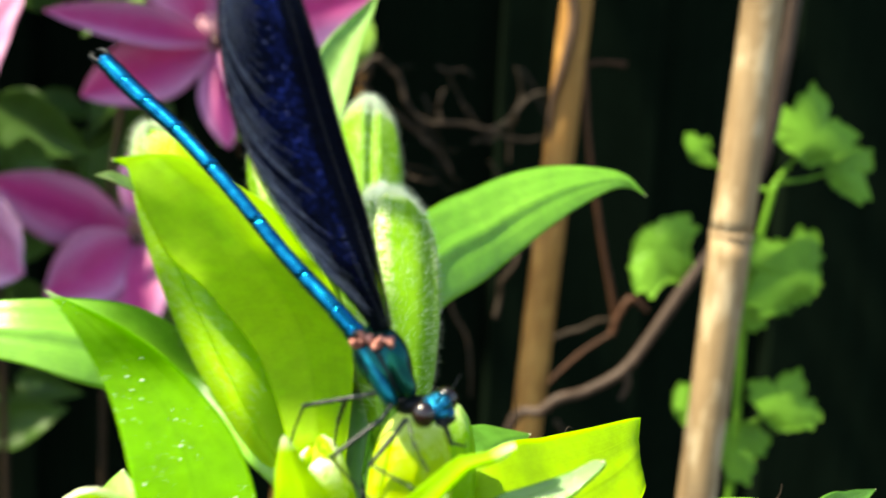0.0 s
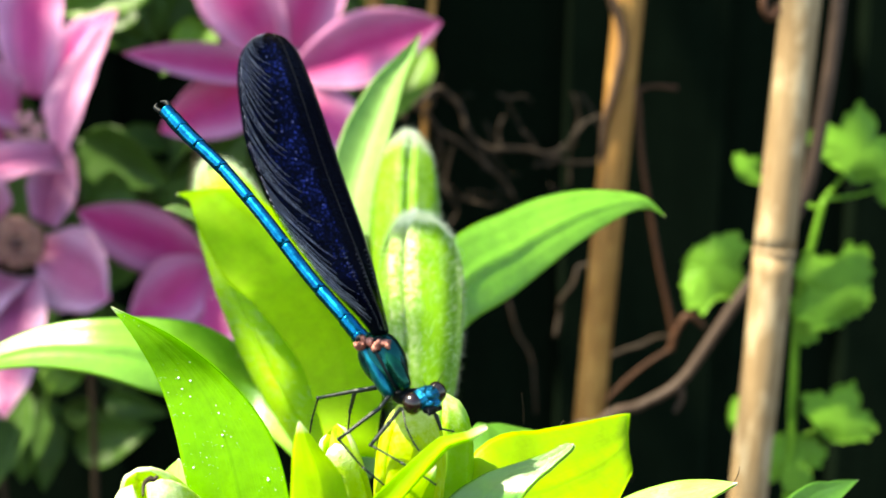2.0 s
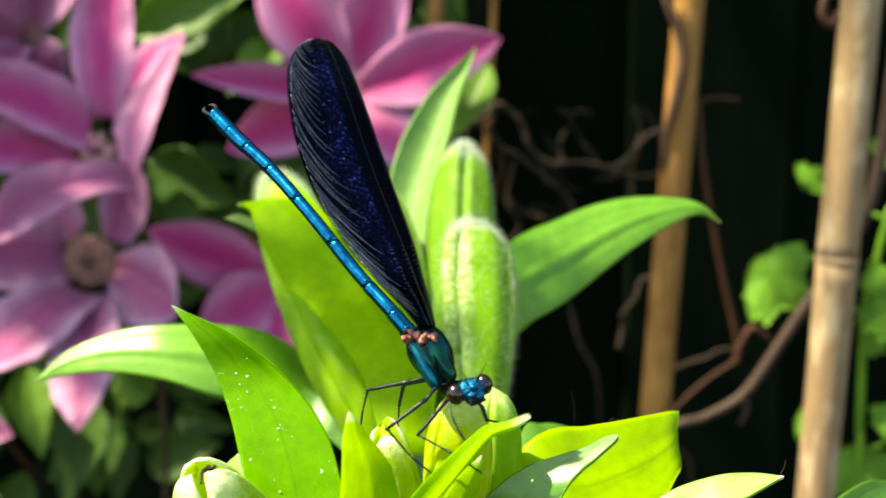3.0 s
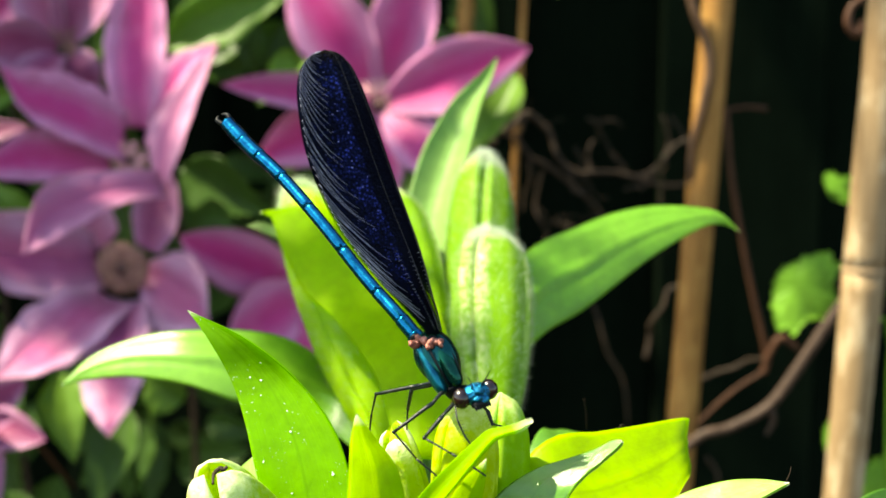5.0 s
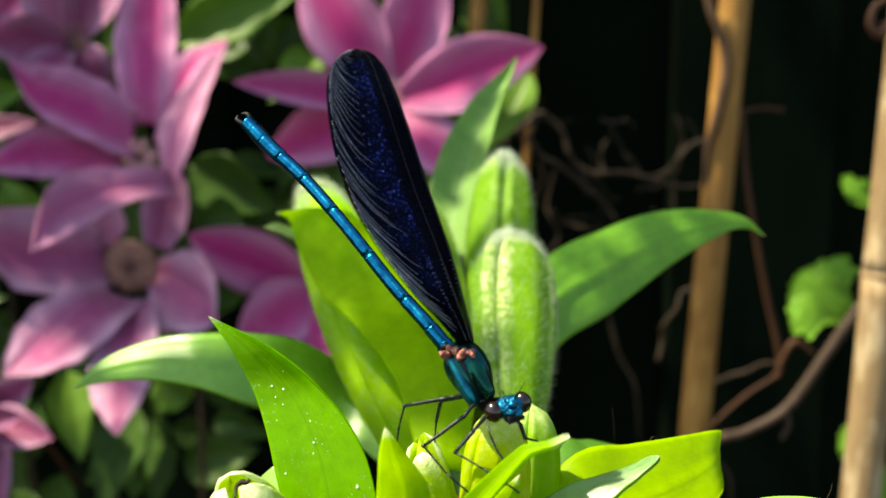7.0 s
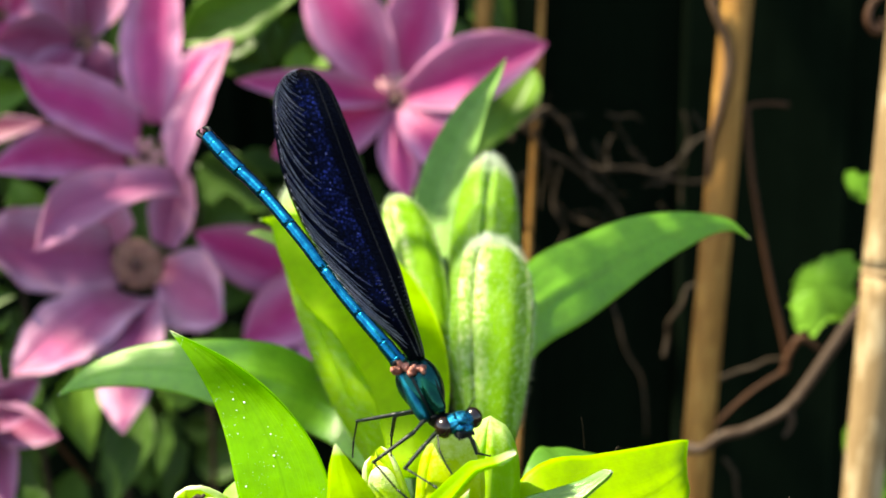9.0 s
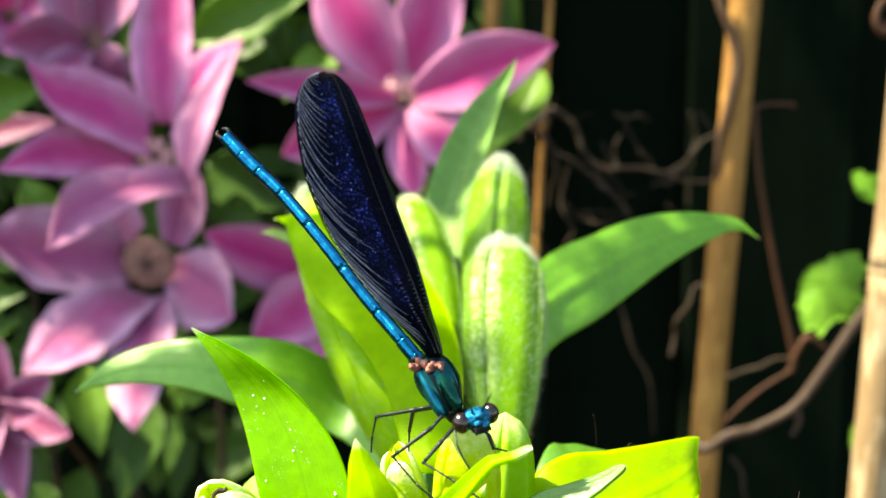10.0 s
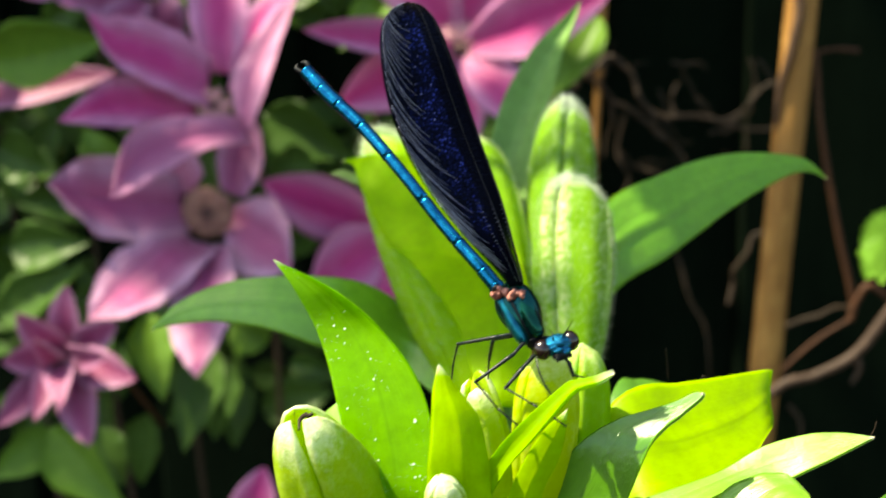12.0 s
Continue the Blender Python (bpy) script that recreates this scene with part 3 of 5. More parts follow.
def lily():
    foot = (0.0004, 0.1720, 0.5162)
    plant = thing("lily_plant", (foot[0], foot[1], 0.0), "bright green lily plant with closed buds and broad glossy leaves", "plant")
    bm = bmesh.new()
    tube(bm, [(foot[0] + 0.006, foot[1], -0.01), (foot[0] - 0.004, foot[1] + 0.004, 0.25), (foot[0], foot[1], foot[2] - 0.03), (foot[0], foot[1] + 0.004, foot[2] + 0.012)], [0.005, 0.0046, 0.0042, 0.003], 24, 12)
    part("stem", bm, M_STEM, plant)
    # tall pointed leaf in front, dusted with pollen
    front = blade("leaf", [((-0.0058, 0.1468, 0.5173), (0.0029, -0.0004, 0.0002)), ((-0.0109, 0.1315, 0.5350), (0.0036, -0.0007, 0.0004)), ((-0.0126, 0.1284, 0.5452), (0.0045, -0.0008, 0.0004)), ((-0.0140, 0.1305, 0.5534), (0.0056, -0.0009, -0.0000)), ((-0.0160, 0.1328, 0.5598), (0.0053, -0.0008, 0.0002)), ((-0.0194, 0.1351, 0.5654), (0.0041, -0.0005, -0.0000)), ((-0.0235, 0.1354, 0.5700), (0.0024, -0.0002, 0.0001)), ((-0.0287, 0.1365, 0.5735), (0.0000, 0.0000, 0.0000))], M_LILY_DUST, plant, cup=0.12, label="upright yellow-green leaf dusted with pollen")
    pollen(front, 520, 3)
    # arching leaf behind it
    blade("leaf", [((-0.0016, 0.1820, 0.5355), (0.0014, 0.0000, 0.0040)), ((-0.0164, 0.2070, 0.5415), (0.0016, 0.0042, 0.0034)), ((-0.0266, 0.2072, 0.5475), (0.0015, 0.0052, 0.0052)), ((-0.0343, 0.2045, 0.5504), (0.0012, 0.0046, 0.0053)), ((-0.0448, 0.2032, 0.5522), (0.0001, 0.0027, 0.0043)), ((-0.0549, 0.2050, 0.5516), (0.0002, 0.0020, 0.0031)), ((-0.0629, 0.2055, 0.5493), (0.0002, 0.0010, 0.0019)), ((-0.0675, 0.2040, 0.5464), (0.0000, 0.0000, 0.0000))], M_LILY_SATIN, plant, cup=-0.16, ribs=0.02, label="arching mid-green leaf")
    # wide bract behind the insect
    blade("bract", [((-0.0010, 0.1630, 0.5459), (0.0032, 0.0000, 0.0000)), ((-0.0024, 0.1760, 0.5565), (0.0063, 0.0000, 0.0000)), ((-0.0069, 0.1920, 0.5620), (0.0090, 0.0010, 0.0000)), ((-0.0117, 0.2010, 0.5664), (0.0104, 0.0020, 0.0005)), ((-0.0171, 0.2065, 0.5719), (0.0093, 0.0015, 0.0006)), ((-0.0224, 0.2110, 0.5757), (0.0063, 0.0010, 0.0007)), ((-0.0253, 0.2140, 0.5775), (0.0047, 0.0000, 0.0008)), ((-0.0302, 0.2175, 0.5769), (0.0014, 0.0000, 0.0002)), ((-0.0326, 0.2185, 0.5765), (0.0000, 0.0000, 0.0000))], M_BRACT_BACK, plant, cup=-0.22, label="wide translucent yellow-green bract")
    # narrow upright leaf
    blade("leaf", [((0.0004, 0.1699, 0.5399), (0.0022, 0.0002, -0.0000)), ((-0.0014, 0.2305, 0.5582), (0.0052, 0.0004, -0.0001)), ((-0.0006, 0.2493, 0.5711), (0.0049, -0.0007, 0.0001)), ((0.0031, 0.2612, 0.5838), (0.0052, -0.0007, 0.0000)), ((0.0076, 0.2686, 0.5942), (0.0041, -0.0006, 0.0006)), ((0.0120, 0.2739, 0.6015), (0.0022, -0.0003, 0.0003)), ((0.0155, 0.2757, 0.6074), (0.0000, 0.0000, 0.0000))], M_LILY_PALE, plant, cup=0.75, label="narrow folded leaf")
    # long leaf bent over at its tip
    blade("leaf", [((0.0051, 0.1625, 0.5392), (0.0000, 0.0033, 0.0041)), ((0.0161, 0.2044, 0.5596), (-0.0011, 0.0043, 0.0070)), ((0.0302, 0.2194, 0.5664), (-0.0001, 0.0050, 0.0073)), ((0.0432, 0.2275, 0.5716), (-0.0001, 0.0035, 0.0048)), ((0.0539, 0.2322, 0.5738), (-0.0003, 0.0014, 0.0021)), ((0.0594, 0.2336, 0.5734), (-0.0001, 0.0002, 0.0011)), ((0.0632, 0.2333, 0.5708), (0.0000, 0.0000, 0.0000))], M_LILY_ARCH, plant, cup=-0.14, ribs=0.02, label="long mid-green leaf with drooping tip")
    # broad leaf with tip rolled back
    blade("leaf", [((0.0074, 0.1318, 0.5353), (0.0027, -0.0033, -0.0021)), ((0.0146, 0.1320, 0.5497), (0.0011, -0.0060, -0.0050)), ((0.0228, 0.1368, 0.5507), (0.0006, -0.0070, -0.0047)), ((0.0299, 0.1426, 0.5514), (0.0005, -0.0048, -0.0041)), ((0.0340, 0.1466, 0.5526), (-0.0003, -0.0032, -0.0032)), ((0.0355, 0.1507, 0.5520), (-0.0002, -0.0020, -0.0025)), ((0.0364, 0.1584, 0.5494), (-0.0001, -0.0007, -0.0008))], M_LILY, plant, cup=0.1, label="broad yellow-green leaf with rolled tip")
    # glossy leaf in front of it
    blade("leaf", [((0.0031, 0.1213, 0.5414), (0.0039, -0.0020, -0.0014)), ((0.0083, 0.1206, 0.5492), (0.0046, -0.0017, -0.0005)), ((0.0121, 0.1200, 0.5558), (0.0037, -0.0016, 0.0004)), ((0.0148, 0.1204, 0.5581), (0.0028, -0.0014, 0.0002)), ((0.0172, 0.1205, 0.5594), (0.0021, -0.0010, 0.0002)), ((0.0197, 0.1205, 0.5606), (0.0009, -0.0006, -0.0000)), ((0.0213, 0.1207, 0.5616), (0.0004, -0.0004, -0.0001)), ((0.0219, 0.1206, 0.5619), (0.0000, 0.0000, 0.0000))], M_LILY_SLICK, plant, cup=0.05, ribs=0.006, label="glossy green leaf with shining tip")
    blade("leaf", [((0.0109, 0.1230, 0.5439), (0.0018, -0.0020, -0.0008)), ((0.0181, 0.1246, 0.5465), (0.0011, -0.0019, -0.0007)), ((0.0251, 0.1268, 0.5489), (0.0006, -0.0018, -0.0002)), ((0.0308, 0.1281, 0.5507), (0.0006, -0.0019, -0.0014)), ((0.0353, 0.1283, 0.5524), (0.0003, -0.0018, -0.0013)), ((0.0395, 0.1285, 0.5536), (0.0002, -0.0010, -0.0007)), ((0.0428, 0.1285, 0.5542), (0.0000, 0.0000, 0.0000))], M_LILY_GLOSS, plant, cup=0.06, label="flat pointed leaf shining in the sun")
    blade("leaf", [((0.0218, 0.1170, 0.5430), (0.0028, -0.0040, -0.0013)), ((0.0274, 0.1175, 0.5491), (0.0022, -0.0045, -0.0009)), ((0.0300, 0.1180, 0.5515), (0.0014, -0.0040, -0.0002)), ((0.0319, 0.1185, 0.5518), (0.0007, -0.0025, -0.0004)), ((0.0325, 0.1190, 0.5516), (0.0000, 0.0000, 0.0000))], M_LILY_GLOSS, plant, cup=0.1, label="pale leaf bleached by the sun")
    # slim curled bract under the head
    blade("bract", [((-0.0032, 0.1160, 0.5494), (0.0008, -0.0005, -0.0001)), ((-0.0004, 0.1145, 0.5557), (0.0009, -0.0005, -0.0003)), ((0.0025, 0.1129, 0.5598), (0.0008, -0.0007, -0.0004)), ((0.0067, 0.1113, 0.5648), (0.0004, -0.0008, -0.0002)), ((0.0079, 0.1109, 0.5657), (0.0003, -0.0006, -0.0002)), ((0.0094, 0.1107, 0.5662), (0.0002, -0.0004, -0.0002)), ((0.0106, 0.1110, 0.5667), (0.0001, -0.0003, -0.0002)), ((0.0112, 0.1116, 0.5669), (0.0001, -0.0001, -0.0002))], M_BRACT_TIPPED, plant, cup=0.4, label="slim curled yellow-green bract")
    blade("bract", [((0.0018, 0.1165, 0.5460), (0.0025, -0.0000, 0.0001)), ((0.0024, 0.1160, 0.5514), (0.0018, 0.0000, -0.0000)), ((0.0042, 0.1155, 0.5559), (0.0016, 0.0000, -0.0004)), ((0.0056, 0.1150, 0.5591), (0.0010, 0.0000, -0.0005)), ((0.0068, 0.1150, 0.5618), (0.0000, 0.0000, 0.0000))], M_BRACT, plant, cup=-0.35)
    # short spear-shaped bract
    blade("bract", [((-0.0035, 0.1337, 0.5279), (0.0032, 0.0011, -0.0005)), ((-0.0040, 0.1148, 0.5467), (0.0036, 0.0012, -0.0005)), ((-0.0042, 0.1127, 0.5547), (0.0032, 0.0016, -0.0006)), ((-0.0047, 0.1138, 0.5606), (0.0025, 0.0011, -0.0003)), ((-0.0059, 0.1149, 0.5639), (0.0013, 0.0006, -0.0002)), ((-0.0068, 0.1158, 0.5664), (0.0000, 0.0000, 0.0000))], M_BRACT, plant, cup=-0.3, label="short spear-shaped bract")
    blade("leaf", [((-0.0173, 0.1330, 0.5404), (0.0036, -0.0005, 0.0001)), ((-0.0198, 0.1348, 0.5458), (0.0042, -0.0013, 0.0002)), ((-0.0217, 0.1393, 0.5488), (0.0032, -0.0013, -0.0001)), ((-0.0224, 0.1430, 0.5504), (0.0020, -0.0010, -0.0002)), ((-0.0228, 0.1460, 0.5518), (0.0000, 0.0000, 0.0000))], M_LILY_GLOSS, plant, cup=0.05, label="pale leaf gleaming in the sun")
    blade("leaf", [((0.0112, 0.1498, 0.5324), (0.0015, -0.0014, -0.0027)), ((0.0174, 0.1594, 0.5452), (0.0020, -0.0031, -0.0035)), ((0.0215, 0.1651, 0.5469), (0.0018, -0.0028, -0.0022)), ((0.0276, 0.1710, 0.5463), (0.0000, 0.0000, 0.0000))], M_LILY_DEEP, plant, cup=-0.2)
    blade("leaf", [((0.0428, 0.1428, 0.5315), (0.0015, -0.0007, -0.0029)), ((0.0626, 0.1554, 0.5401), (0.0014, -0.0005, -0.0020)), ((0.0685, 0.1590, 0.5412), (0.0009, -0.0003, -0.0011)), ((0.0732, 0.1616, 0.5416), (0.0000, 0.0000, 0.0000))], M_LILY_DEEP, plant, cup=0.15)
    blade("bract", [((-0.0235, 0.2212, 0.5605), (0.0006, -0.0001, -0.0006)), ((-0.0273, 0.2226, 0.5695), (0.0007, -0.0001, -0.0009)), ((-0.0321, 0.2190, 0.5736), (0.0001, -0.0002, -0.0009)), ((-0.0353, 0.2178, 0.5741), (0.0000, 0.0000, 0.0000))], M_TIP, plant, cup=0.2, label="small pale bract tip")
    # buds
    bud(plant, (0.0018, 0.2019, 0.5524), (-0.0083, 0.2429, 0.5780), 0.0052, M_BUD, 2000, "downy green lily bud behind the wings", 0.5, seed=2)
    bud(plant, (0.0072, 0.1975, 0.5428), (0.0114, 0.2478, 0.5858), 0.0064, M_BUD_PLAIN, 13000, "downy green lily bud", 1.07, seed=3, lobes=0.2)
    bud(plant, (0.0095, 0.1696, 0.5456), (0.0110, 0.2077, 0.5737), 0.0066, M_BUD, 15000, "downy green lily bud", 0.55, seed=4, lobes=0.22)
    bud(plant, (-0.0033, 0.1900, 0.5347), (-0.0285, 0.2365, 0.5807), 0.0080, M_BUD_SOFT, 9000, "downy green lily bud behind the bract", 0.3, seed=5, lobes=0.15, peak=0.45, ridged=0.25)
    bud(plant, (0.0038, 0.1237, 0.5427), (0.0051, 0.1232, 0.5663), 0.0037, M_BUD_YELLOW, 0, "young yellow-green lily bud", 0.2, seed=6, ridged=0.5)
    bud(plant, (0.0081, 0.1315, 0.5391), (0.0093, 0.1343, 0.5638), 0.0036, M_BUD_LIME, 0, "young green lily bud", 0.9, seed=7)
    bud(plant, (0.0005, 0.1276, 0.5430), (-0.0037, 0.1270, 0.5622), 0.0025, M_BUD_PALE, 0, "small pale lily bud", 0.1, seed=8, peak=0.5, lobes=0.3)
    bud(plant, (-0.0183, 0.1340, 0.5355), (-0.0235, 0.1205, 0.5591), 0.0062, M_BUD_PALE, 0, "pale lily bud with dry tip", 1.3, seed=9, peak=0.3, lobes=0.12, blunt=1.7)
    bud(plant, (-0.0055, 0.1154, 0.5451), (-0.0062, 0.1102, 0.5558), 0.0022, M_BUD_PALE, 0, "tiny pale lily bud", 0.4, seed=10)
    bm = bmesh.new()
    tube(bm, [(-0.0223, 0.1170, 0.5584), (-0.0224, 0.1179, 0.5590), (-0.0224, 0.1189, 0.5591), (-0.0220, 0.1195, 0.5593), (-0.0216, 0.1195, 0.5592), (-0.0212, 0.1196, 0.5595)], [0.00012, 0.00022, 0.0003, 0.0002], 24, 7)
    part("dry_style", bm, M_TWIG, plant, "shrivelled brown bud tip")
    for a, b, c in (((0.0422, 0.1279, 0.5547), (0.0426, 0.1279, 0.5556), (0.0428, 0.1281, 0.5564)), ((0.0231, 0.1605, 0.5511), (0.0229, 0.1600, 0.5536), (0.0225, 0.1595, 0.5560)), ((0.0255, 0.1470, 0.5551), (0.0260, 0.1472, 0.5558), (0.0265, 0.1472, 0.5556))):
        bm = bmesh.new()
        tube(bm, [a, b, c], [0.00006, 0.00005, 0.00003], 8, 5)
        part("bristle", bm, M_TWIG, plant, "tiny dark bristle")
    # stalks from the stem to the buds
    for q in ((0.0072, 0.1975, 0.5428), (0.0095, 0.1696, 0.5456), (-0.0033, 0.1900, 0.5347), (0.0038, 0.1237, 0.5427), (0.0081, 0.1315, 0.5391), (0.0005, 0.1276, 0.5430), (-0.0183, 0.1340, 0.5355), (-0.0055, 0.1154, 0.5451)):
        bm = bmesh.new()
        a, b = Vector((foot[0], foot[1], foot[2] - 0.012)), Vector(q)
        tube(bm, [a, a.lerp(b, 0.5) + Vector((0, 0, -0.004)), b + (b - a).normalized() * 0.002], [0.0022, 0.0018, 0.0017], 12, 8)
        part("stalk", bm, M_STEM, plant)


def pollen(leaf, count, seed):
    """Pale grains and crumbs scattered in drifts over the face of a leaf."""
    rnd = random.Random(seed)
    me = leaf.data
    row = 2 * 22 + 2
    faces = [p for p in me.polygons if p.index % row < row - 2 and p.index % 2 == 0]
    largest = max(p.area for p in faces)
    bm = bmesh.new()
    made = 0
    while made < count:
        p = rnd.choice(faces)
        if rnd.random() * largest > p.area:
            continue
        q = Vector((0, 0, 0))
        w = [rnd.random() for _ in p.vertices]
        for k, i in zip(w, p.vertices):
            q += me.vertices[i].co * (k / sum(w))
        if noise.noise(q * 260) < rnd.uniform(-0.25, 0.55):
            continue
        r = 0.000032 + 0.00015 * rnd.random() ** 10
        ax = [Vector([rnd.gauss(0, 1) for _ in range(3)]).normalized() for _ in range(2)]
        a = ax[0]
        b = a.cross(ax[1]).normalized()
        c = a.cross(b)
        tips = [bm.verts.new(q + (p.normal if p.normal.y < 0 else -p.normal) * r * 0.4 + v * r * rnd.uniform(0.7, 1.3)) for v in (a, -a, b, -b, c, -c)]
        for i in (0, 1):
            for j in (2, 3):
                for k in (4, 5):
                    bm.faces.new([tips[i], tips[j], tips[k]])
        made += 1
    me2 = bpy.data.meshes.new("pollen")
    bm.normal_update()
    bm.to_mesh(me2)
    bm.free()
    me2.materials.append(M_POLLEN)
    ob = new("pollen", me2)
    ob.parent = leaf
    tagged(ob, "specks of pale pollen", kind="stuff")


# ---- clematis ----
def petal(parent, centre, tip, width, mat, sag=0.004, cup=0.28, facing=(0.0, -1.0, 0.12), twist=0.0, seed=0.0, wave=0.012, name="petal"):
    c, t = Vector(centre), Vector(tip)
    d = t - c
    n = Vector(facing)
    n = (n - d * (n.dot(d) / d.length_squared)).normalized()
    s = d.cross(n).normalized()
    s = (s * math.cos(twist) + n * math.sin(twist)).normalized()
    steps = ((0.0, 0.22), (0.25, 0.72), (0.5, 1.0), (0.72, 0.84), (0.9, 0.42), (1.0, 0.02))
    rib = 0.03
    if name == "leaf":
        steps, rib, cup, wave = ((0.0, 0.1), (0.12, 0.62), (0.32, 1.0), (0.58, 0.8), (0.82, 0.36), (1.0, 0.01)), 0.04, cup + 0.25, wave + 0.05
    st = [(c + d * k + n * sag * math.sin(k * math.pi), s * (width / 2 * w)) for k, w in steps]
    return blade(name, st, mat, parent, cup=cup, thick=0.0006, n=18, nv=10, wave=wave, seed=seed, face=facing, ribs=rib)


def stamens(parent, centre, r, count, seed, mat):
    rnd = random.Random(seed)
    bm = bmesh.new()
    c = Vector(centre)
    for _ in range(count):
        a, k = rnd.random() * math.tau, math.sqrt(rnd.random())
        out = Vector((math.cos(a), 0, math.sin(a)))
        b = c + out * r * 0.25 * k
        e = c + out * r * (0.35 + 0.6 * k) + Vector((0, -0.0035 + 0.0015 * k + rnd.uniform(-0.0006, 0.0006), 0))
        tube(bm, [b, b.lerp(e, 0.6) + Vector((0, -0.002, 0)), e], [0.0004, 0.00045, 0.0007], 4, 5)
    hub = part("flower_centre", bm, mat, parent, "tuft of short stamens")
    bm = bmesh.new()
    ball(bm, c + Vector((0, -0.002, 0)), ((r * 0.24, 0, 0), (0, 0.0035, 0), (0, 0, r * 0.24)), 8, 12)
    part("pistil", bm, M_PISTIL, hub)


def clematis_flower(centre, petals, label, mat=None, r=0.0125, count=170, seed=1, stalk=None):
    c = Vector(centre)
    fl = thing("clematis_flower", c, label, "flower", "clematis flowers")
    rnd = random.Random(seed)
    for tip, width, *more in petals:
        start = Vector(more[0]) if more else c + (Vector(tip) - c) * 0.04
        petal(fl, start, tip, width, more[1] if len(more) > 1 else (mat or M_PETAL), cup=rnd.uniform(0.15, 0.45), sag=0.003 + 0.004 * rnd.random(), twist=rnd.uniform(-0.3, 0.3), seed=rnd.random() * 6)
    if count:
        stamens(fl, c, r, count, seed, M_STAMEN_PINK if seed in (11, 13) else M_STAMEN)
    bm = bmesh.new()
    end = Vector(stalk) if stalk else c + Vector((0.01, 0.08, -0.06))
    tube(bm, [c + Vector((0, 0.001, 0)), c + Vector((0, 0.035, -0.012)), end], [0.0012, 0.001, 0.001], 12, 7)
    part("stalk", bm, M_RED, fl)
    return fl


def shaped_petal(flower, stations, mat, seed):
    rnd = random.Random(seed)
    blade("petal", stations, mat, flower, cup=rnd.uniform(0.18, 0.32), thick=0.0006, n=26, nv=16, wave=0.07, seed=rnd.random() * 6, face=(0.0, -1.0, 0.12), ribs=0.035)


def clematis():
    flower = clematis_flower((-0.1420, 0.5340, 0.5673), [], "open mauve-pink clematis flower with dark bars", seed=11, r=0.009, count=90)
    shaped_petal(flower, [((-0.1392, 0.5413, 0.5819), (0.0096, 0.0003, -0.0000)), ((-0.1428, 0.5493, 0.6015), (0.0133, -0.0000, -0.0027)), ((-0.1436, 0.5575, 0.6227), (0.0145, 0.0004, -0.0001)), ((-0.1422, 0.5607, 0.6440), (0.0114, 0.0003, -0.0000)), ((-0.1423, 0.5638, 0.6640), (0.0000, 0.0000, 0.0000))], M_PETAL, 41)
    shaped_petal(flower, [((-0.1440, 0.5329, 0.5771), (-0.0000, 0.0043, 0.0115)), ((-0.1586, 0.5263, 0.5865), (0.0004, 0.0072, 0.0138)), ((-0.1732, 0.5169, 0.5939), (-0.0011, 0.0070, 0.0133)), ((-0.1831, 0.5098, 0.5987), (-0.0015, 0.0039, 0.0092)), ((-0.1914, 0.5088, 0.6103), (0.0000, 0.0000, 0.0000))], M_PETAL, 42)
    shaped_petal(flower, [((-0.1498, 0.5283, 0.5643), (-0.0007, 0.0009, 0.0059)), ((-0.1678, 0.5199, 0.5692), (-0.0011, 0.0031, 0.0109)), ((-0.1817, 0.5106, 0.5705), (-0.0009, 0.0042, 0.0113)), ((-0.1904, 0.4999, 0.5680), (-0.0010, 0.0035, 0.0069)), ((-0.2008, 0.4914, 0.5635), (0.0000, 0.0000, 0.0000))], M_PETAL, 43)
    shaped_petal(flower, [((-0.1216, 0.5079, 0.5580), (-0.0019, 0.0008, 0.0059)), ((-0.1369, 0.4822, 0.5580), (-0.0050, 0.0059, 0.0066)), ((-0.1468, 0.4561, 0.5548), (-0.0059, 0.0063, 0.0092)), ((-0.1521, 0.4374, 0.5490), (-0.0035, 0.0037, 0.0085)), ((-0.1540, 0.4233, 0.5394), (0.0000, 0.0000, 0.0000))], M_PETAL_BACK, 44)
    shaped_petal(flower, [((-0.1222, 0.5076, 0.5566), (0.0025, 0.0001, -0.0000)), ((-0.1214, 0.5155, 0.5753), (0.0073, 0.0000, -0.0013)), ((-0.1173, 0.5230, 0.5901), (0.0087, 0.0006, 0.0025)), ((-0.1101, 0.5305, 0.6055), (0.0055, 0.0004, 0.0015)), ((-0.1009, 0.5381, 0.6209), (0.0000, 0.0000, 0.0000))], M_PETAL_BACK, 45)
    shaped_petal(flower, [((-0.1335, 0.5403, 0.5740), (0.0040, 0.0003, 0.0013)), ((-0.1270, 0.5410, 0.5943), (0.0052, -0.0023, 0.0007)), ((-0.1191, 0.5437, 0.6105), (0.0065, -0.0026, -0.0014)), ((-0.1106, 0.5448, 0.6162), (0.0032, -0.0027, -0.0019)), ((-0.1019, 0.5432, 0.6210), (0.0000, 0.0000, 0.0000))], M_PETAL, 46)
    flower = clematis_flower((-0.1462, 0.5294, 0.5176), [], "dusky mauve clematis flower facing out", seed=12, r=0.0135, count=220)
    shaped_petal(flower, [((-0.1609, 0.5389, 0.5194), (-0.0034, 0.0044, 0.0129)), ((-0.1777, 0.5213, 0.5229), (-0.0043, 0.0076, 0.0179)), ((-0.1927, 0.5064, 0.5275), (-0.0044, 0.0076, 0.0176)), ((-0.2025, 0.4967, 0.5322), (-0.0033, 0.0062, 0.0079)), ((-0.2078, 0.4922, 0.5365), (0.0000, 0.0000, 0.0000))], M_PETAL_DUSK, 47)
